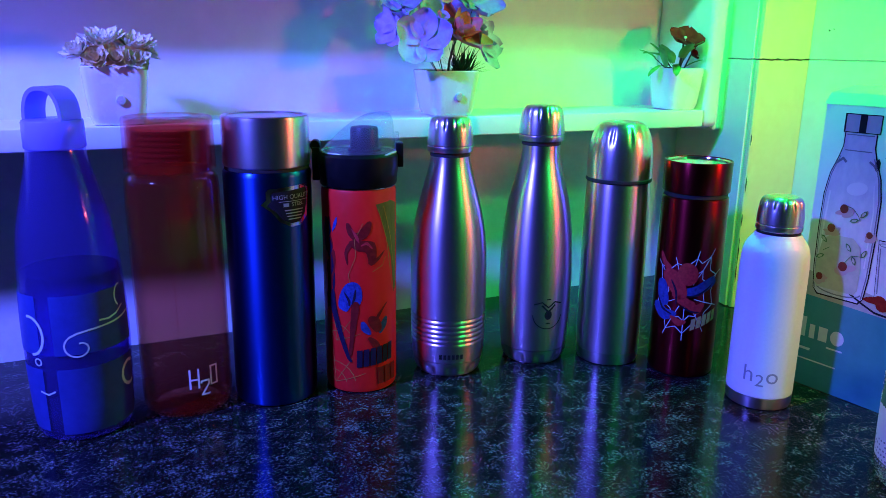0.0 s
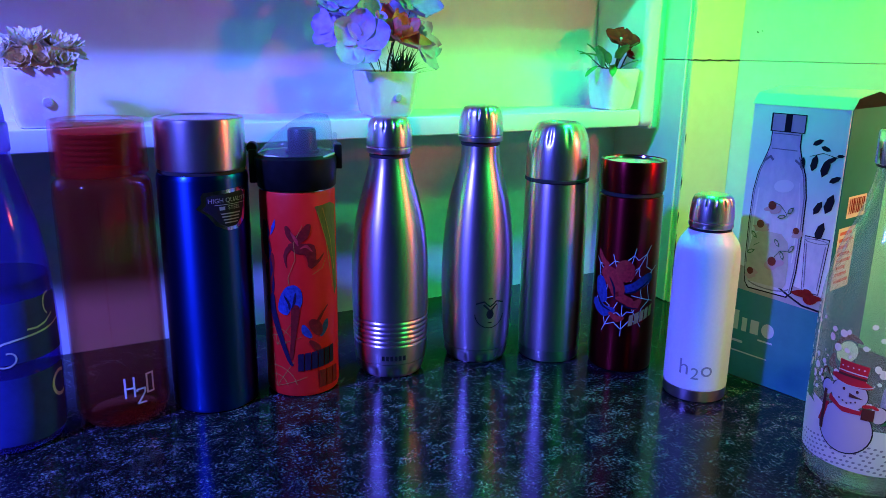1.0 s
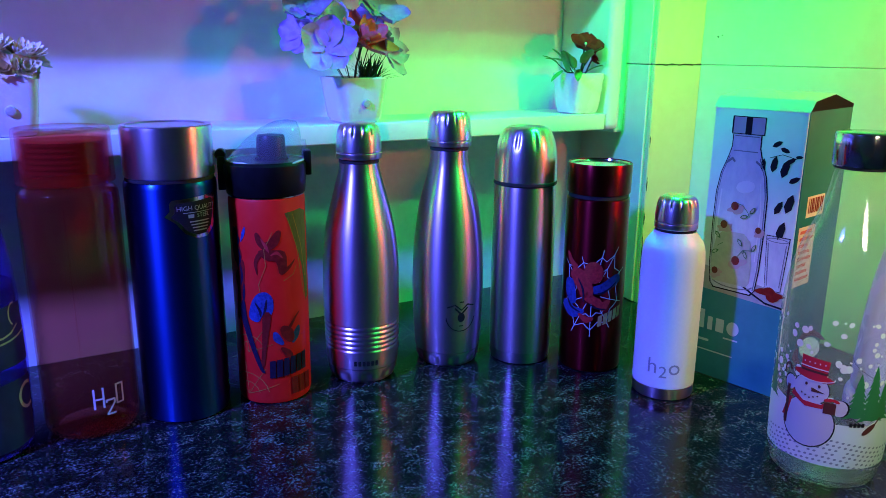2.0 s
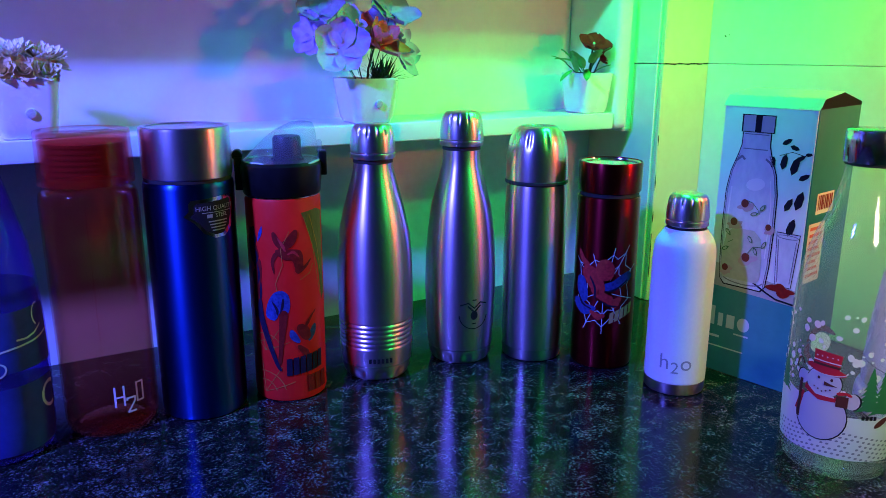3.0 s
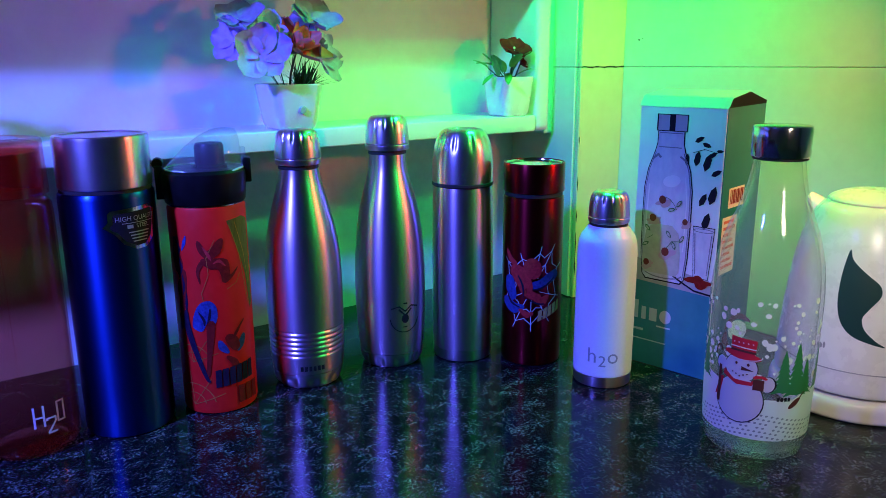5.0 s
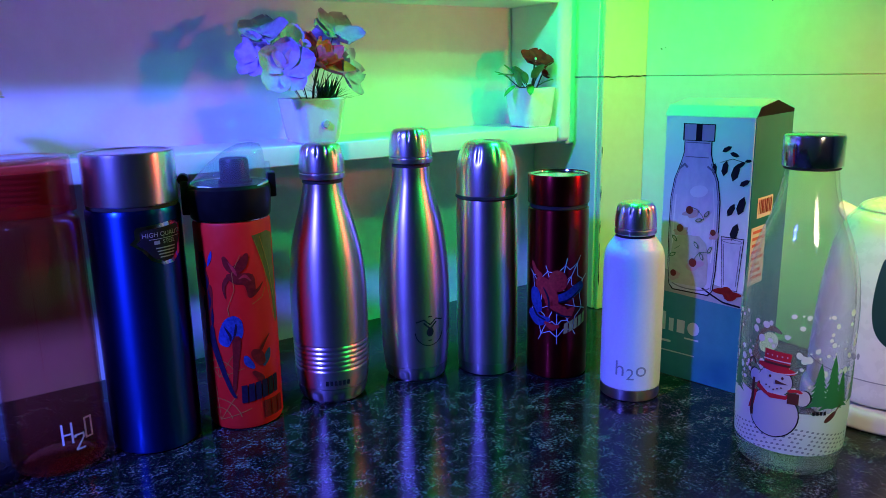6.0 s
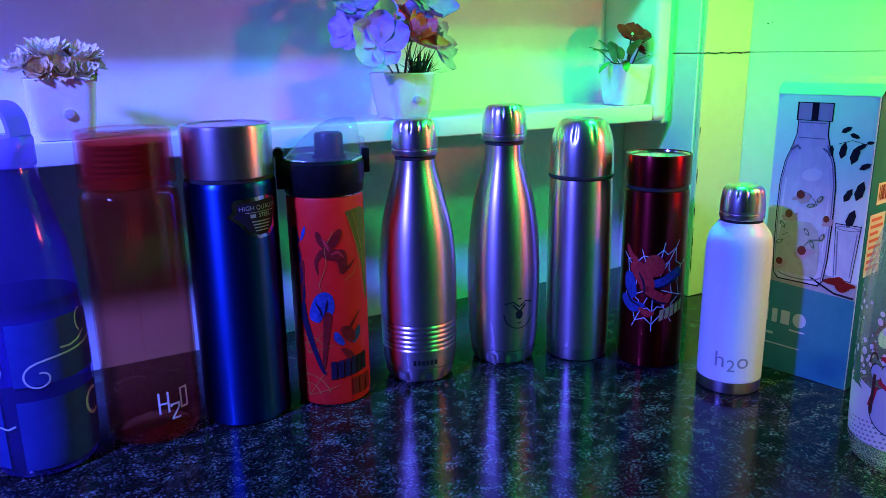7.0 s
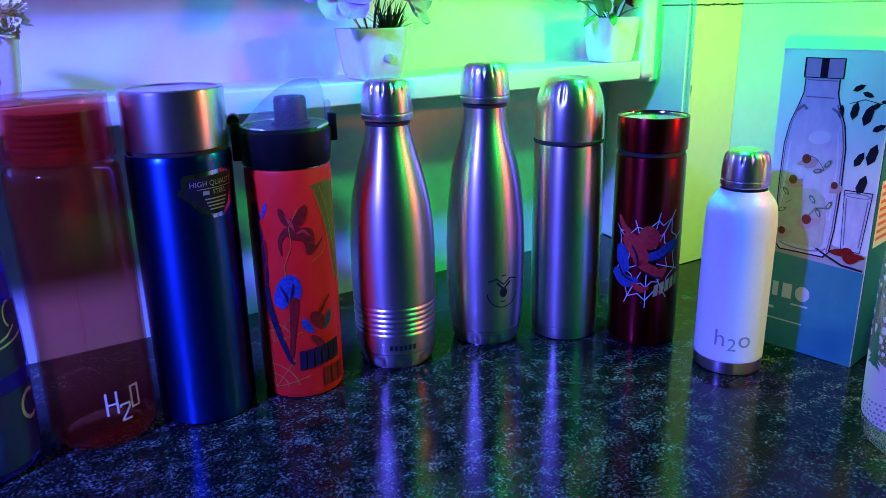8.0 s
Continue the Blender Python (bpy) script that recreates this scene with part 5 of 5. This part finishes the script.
W_PETAL = petal_mat("cream_petal", (0.80, 0.70, 0.36), (0.86, 0.83, 0.66))
Y_PETAL = petal_mat("pale_yellow_petal", (0.70, 0.60, 0.22), (0.82, 0.78, 0.55))
O_PETAL = petal_mat("orange_petal", (0.80, 0.58, 0.24), (0.86, 0.74, 0.44))
V_PETAL = petal_mat("lilac_petal", (0.44, 0.28, 0.60), (0.60, 0.44, 0.72))
G_PETAL = petal_mat("grey_violet_petal", (0.30, 0.22, 0.34), (0.44, 0.36, 0.46))
R_PETAL = petal_mat("red_petal", (0.80, 0.13, 0.09), (0.88, 0.26, 0.18))
D_PETAL = petal_mat("dark_red_petal", (0.16, 0.003, 0.005), (0.26, 0.006, 0.010))
D_PETAL.node_tree.nodes["Principled BSDF"].inputs["Specular IOR Level"].default_value = 0.15
LEAF = petal_mat("green_leaf", (0.06, 0.21, 0.05), (0.13, 0.36, 0.10))
DARKLEAF = petal_mat("dark_green_grass", (0.012, 0.04, 0.012), (0.035, 0.09, 0.03))
STEM = mat("dark_stem", (0.03, 0.03, 0.02), 0.6)


def potted(name, at, label, turn, top, foot, h, roundness, badge=True):
    p = thing(name, at, turn)
    tagged(p, label, "plant pot", "flower pots on the shelf")
    vessel = part("pot", square_pot(top, foot, h, roundness), PORCELAIN, p, "white ceramic pot")
    fill = bmesh.new()
    bmesh.ops.create_circle(fill, cap_ends=True, segments=20, radius=(top - 0.005) * 1.05)
    bmesh.ops.translate(fill, verts=fill.verts, vec=(0, 0, h - 0.0075))
    for v in fill.verts:
        v.co.z += 0.0012 * math.sin(v.co.x * 900) * math.cos(v.co.y * 700)
    part("soil", fill, SOIL, p, "dark filling")
    if badge:
        b = turned([(0.0, 0.0), (0.0042, 0.0), (0.0045, 0.0008), (0.0038, 0.0022), (0.0, 0.0028)], 20)
        bmesh.ops.rotate(b, verts=b.verts, matrix=Matrix.Rotation(math.pi / 2 + 0.12, 3, "X"))
        yb = -(foot + (top - foot) * 0.58)
        bmesh.ops.translate(b, verts=b.verts, vec=(0.003, yb, h * 0.44))
        part("badge", b, BADGE, vessel, "small round button on the pot")
    return p


ZS = SZ1
# cream chrysanthemums
pa = potted("flower_pot", (0.171, 0.806, ZS), "white square pot with cream and pale orange artificial chrysanthemums", 0, 0.0280, 0.0215, 0.052, 7.0)
for i, (c, ax, n, ln, wd, lay, m_) in enumerate((((-0.007, -0.006, 0.064), (-0.15, -0.35, 1), 21, 0.0215, 0.0082, 5, W_PETAL), ((0.017, -0.004, 0.062), (0.2, -0.4, 1), 21, 0.0205, 0.0082, 5, W_PETAL),
                                                ((-0.026, -0.010, 0.058), (-0.5, -0.4, 0.8), 15, 0.0155, 0.0085, 3, W_PETAL), ((0.002, -0.019, 0.054), (0, -0.9, 0.5), 14, 0.0135, 0.0085, 3, O_PETAL),
                                                ((-0.013, -0.019, 0.054), (-0.3, -0.9, 0.5), 14, 0.0135, 0.0085, 3, O_PETAL), ((0.017, -0.019, 0.053), (0.3, -0.9, 0.45), 14, 0.0140, 0.0085, 3, Y_PETAL),
                                                ((0.028, 0.002, 0.058), (0.8, -0.1, 0.6), 10, 0.0130, 0.0065, 3, W_PETAL), ((-0.024, 0.006, 0.057), (-0.6, 0.3, 0.7), 10, 0.0130, 0.0065, 3, O_PETAL), ((0.003, 0.014, 0.061), (0, 0.5, 0.8), 12, 0.016, 0.006, 4, W_PETAL))):
    part("flower", flower_bm((c[0], c[1], c[2] + 0.003), ax, n, ln, wd, 0.45, lay, 0.05, i), m_, pa)
    part("stem", stem_bm([(c[0] * 0.4, c[1] * 0.4, 0.040), (c[0] * 0.8, c[1] * 0.8, 0.050), c], 0.0009), STEM, pa)

# lilac and red flowers
pm = potted("flower_pot", (0.4985, 0.806, ZS), "white square pot with lilac and red artificial flowers", 0, 0.0292, 0.0215, 0.0475, 8.0)
rf = random.Random(7)
for i, (c, ax, ln, wd, m_) in enumerate((((-0.040, -0.024, 0.078), (-0.25, -0.95, 0.25), 0.031, 0.030, V_PETAL), ((-0.058, 0.0, 0.090), (-0.8, -0.5, 0.3), 0.026, 0.026, V_PETAL),
                                         ((-0.050, 0.004, 0.113), (-0.3, -0.6, 0.8), 0.027, 0.026, G_PETAL), ((-0.024, -0.006, 0.099), (-0.1, -0.7, 0.7), 0.024, 0.023, V_PETAL),
                                         ((0.032, 0.002, 0.115), (0.2, -0.7, 0.7), 0.030, 0.028, G_PETAL), ((0.040, -0.004, 0.074), (0.6, -0.8, 0.2), 0.027, 0.025, V_PETAL),
                                         ((0.040, 0.008, 0.092), (0.8, -0.5, 0.4), 0.025, 0.024, V_PETAL), ((0.020, 0.018, 0.100), (0.2, 0.5, 0.8), 0.024, 0.022, V_PETAL), ((-0.010, 0.022, 0.096), (-0.2, 0.7, 0.6), 0.024, 0.022, G_PETAL))):
    part("flower", flower_bm(c, ax, 5, ln, wd, 0.18, 1, 0.10, 20 + i), m_, pm)
    part("stem", stem_bm([(c[0] * 0.12, c[1] * 0.15, 0.038), (c[0] * 0.35, c[1] * 0.4, 0.058), (c[0] * 0.75, c[1] * 0.8, c[2] * 0.8), c], 0.0006), STEM, pm)
part("red_flower", flower_bm((0.006, -0.014, 0.081), (0.25, -0.55, 0.75), 6, 0.035, 0.024, 0.22, 2, 0.08, 40), R_PETAL, pm, "large red flower")
part("red_flower_heart", flower_bm((0.002, -0.018, 0.081), (-0.3, -0.7, 0.6), 4, 0.012, 0.010, 0.5, 1, 0.05, 41), O_PETAL, pm, "orange heart of the red flower")
part("stem", stem_bm([(-0.002, -0.006, 0.036), (-0.001, -0.010, 0.058), (0.005, -0.013, 0.080)], 0.0014), STEM, pm)
grass = bmesh.new()
for i in range(120):
    a, t_ = rf.uniform(0, 6.28), rf.uniform(0.1, 1.15)
    b0 = Vector((0.014 + rf.uniform(-0.006, 0.006), -0.010 + rf.uniform(-0.006, 0.006), 0.040))
    d = Vector((math.cos(a) * math.sin(t_), math.sin(a) * math.sin(t_), math.cos(t_)))
    petal(grass, b0, d, Vector((0, 0, -1)) if t_ > 0.6 else Vector((0.3, 0.2, 0.1)), rf.uniform(0.018, 0.035), 0.0014, 0.2, 3)
part("grass_tuft", grass, DARKLEAF, pm, "dark green spiky grass tuft")

# dark red flower with green leaves
pc = potted("flower_pot", (0.808, 0.804, ZS), "white pot with a dark red flower and green leaves", 0, 0.0268, 0.0205, 0.050, 4.5, False)
part("flower", flower_bm((0.004, -0.006, 0.083), (-0.15, -0.62, 0.85), 5, 0.022, 0.024, 0.10, 1, 0.06, 60), D_PETAL, pc, "dark red flower")
part("flower", flower_bm((0.015, -0.006, 0.066), (0.5, -0.6, 0.4), 4, 0.011, 0.009, 0.4, 2, 0.06, 61), D_PETAL, pc, "dark red bud")
heart = bmesh.new()
bmesh.ops.create_uvsphere(heart, u_segments=10, v_segments=6, radius=0.0018)
bmesh.ops.translate(heart, verts=heart.verts, vec=(0.004, -0.006, 0.086))
part("flower_heart", heart, W_PETAL, pc, "pale flower heart")
part("stem", stem_bm([(0.001, -0.002, 0.040), (0.003, -0.003, 0.062), (0.004, -0.004, 0.084)], 0.0014), STEM, pc)
part("stem", stem_bm([(0.004, -0.003, 0.040), (0.010, -0.005, 0.055), (0.015, -0.006, 0.066)], 0.0012), STEM, pc)
for j, (a, e, r0, ln) in enumerate(((3.5, 0.75, 0.016, 0.030), (3.1, 0.25, 0.018, 0.030), (3.9, 0.15, 0.016, 0.028), (2.7, 0.9, 0.012, 0.030), (4.4, 0.55, 0.010, 0.032), (3.3, -0.45, 0.028, 0.022), (4.0, -0.40, 0.026, 0.022), (5.2, 0.8, 0.008, 0.026), (0.2, 0.9, 0.006, 0.020), (3.4, 1.1, 0.024, 0.026), (2.9, 0.5, 0.030, 0.020), (3.8, 0.7, 0.026, 0.022), (5.8, 0.5, 0.010, 0.020))):
    lb = bmesh.new()
    d = Vector((math.cos(a) * math.cos(e + 0.15), math.sin(a) * math.cos(e + 0.15), math.sin(e + 0.15)))
    b0 = Vector((math.cos(a) * r0, math.sin(a) * r0, 0.056 + 0.006 * math.sin(j * 2.0)))
    petal(lb, b0, d, (0, 0, 1), ln * 1.1, ln * 0.42, -0.25, 6)
    part("leaf", lb, LEAF, pc)
    part("stem", stem_bm([(0, 0, 0.040), (b0.x * 0.5, b0.y * 0.5, 0.050), tuple(b0)], 0.0008), STEM, pc)

# ---- wall tiles ----


def tile_piece(points, z0, z1, t, n, parent, material=TILE):
    """One glazed tile over a straight run of wall from a to b, standing proud along n."""
    (ax, ay), (bx_, by) = points
    d = Vector((bx_ - ax, by - ay, 0))
    ln = d.length
    bm = block(0, ln, 0, t, z0, z1, 0.0008, 1)
    m = Matrix((( d.x / ln, n[0], 0, ax), (d.y / ln, n[1], 0, ay), (0, 0, 1, 0), (0, 0, 0, 1)))
    bmesh.ops.transform(bm, matrix=m, verts=bm.verts)
    return part("tile", bm, material, parent, "", False)


wall_r = bpy.data.objects["wall_right"]
for z0, z1 in ((0.0004, 0.3088), (0.3092, 0.6188), (0.6192, 0.9288), (0.9292, 1.2386)):
    for y1, y0 in ((FRONT + 0.004, FRONT - 0.450), (FRONT - 0.4516, FRONT - 0.900), (FRONT - 0.9016, FRONT - 1.35)):
        tile_piece(((RIGHT + 0.006, y1), (RIGHT + 0.006, y0)), z0, z1, 0.006, (-1, 0), wall_r)
    tile_piece(((0.8705, FRONT + 0.006), (RIGHT - 0.0003, FRONT + 0.006)), z0 + 0.0002, z1 - 0.0004, 0.006, (0, -1), column, PIERTILE)
    L = Vector((0.902 - 0.874, BACK - FRONT - 0.006, 0)).normalized()
    tile_piece(((0.874, FRONT + 0.0075), (0.8995, BACK - 0.001)), z0 + 0.0004, z1 - 0.0002, 0.0055, (-L.y, L.x), column)


# chips and a cracked joint in the tiling
CRACK = grained(mat("dark_crack", (0.03, 0.02, 0.015), 0.9), 500, (0.012, 0.009, 0.006), (0.06, 0.04, 0.03))


def chip(parent, origin, along, polys, n, lift=0.0004):
    bm = flat(polys)
    for v in bm.verts:
        v.co = Vector(origin) + Vector(along) * v.co.x + Vector((0, 0, v.co.y)) + Vector(n) * lift
    return part("chip", bm, CRACK, parent, "dark chip in the tiling", False)


rc = random.Random(11)
line_up, line_low = [], []
for i in range(25):
    x = 0.871 + 0.080 * i / 24
    mid = 0.3090 + 0.0006 * math.sin(i * 0.9) + rc.uniform(-0.0002, 0.0002)
    w = rc.uniform(0.0003, 0.0009)
    line_up.append((x, mid + w))
    line_low.append((x, mid - w))
chip(column, (0, FRONT, 0), (1, 0, 0), [[line_low[i], line_low[i + 1], line_up[i + 1], line_up[i]] for i in range(24)], (0, -1, 0))
for y, z, rx, rz, sd_ in ((0.712, 0.343, 0.0016, 0.0010, 1), (0.706, 0.3445, 0.0010, 0.0006, 2), (0.50, 0.232, 0.0010, 0.0009, 3), (0.56, 0.39, 0.0008, 0.0006, 4), (0.345, 0.345, 0.0022, 0.0007, 5)):
    chip(wall_r, (RIGHT, 0, 0), (0, 1, 0), [blotch(y, z, rx, rz, 0.5, sd_)], (-1, 0, 0))
for z, rz, sd_ in ((0.045, 0.012, 6), (0.075, 0.018, 7), (0.115, 0.008, 8), (0.16, 0.010, 9), (0.215, 0.006, 10)):
    chip(column, (0, FRONT, 0), (1, 0, 0), [blotch(0.8716, z, 0.0008, rz, 0.0, sd_)], (0, -1, 0))
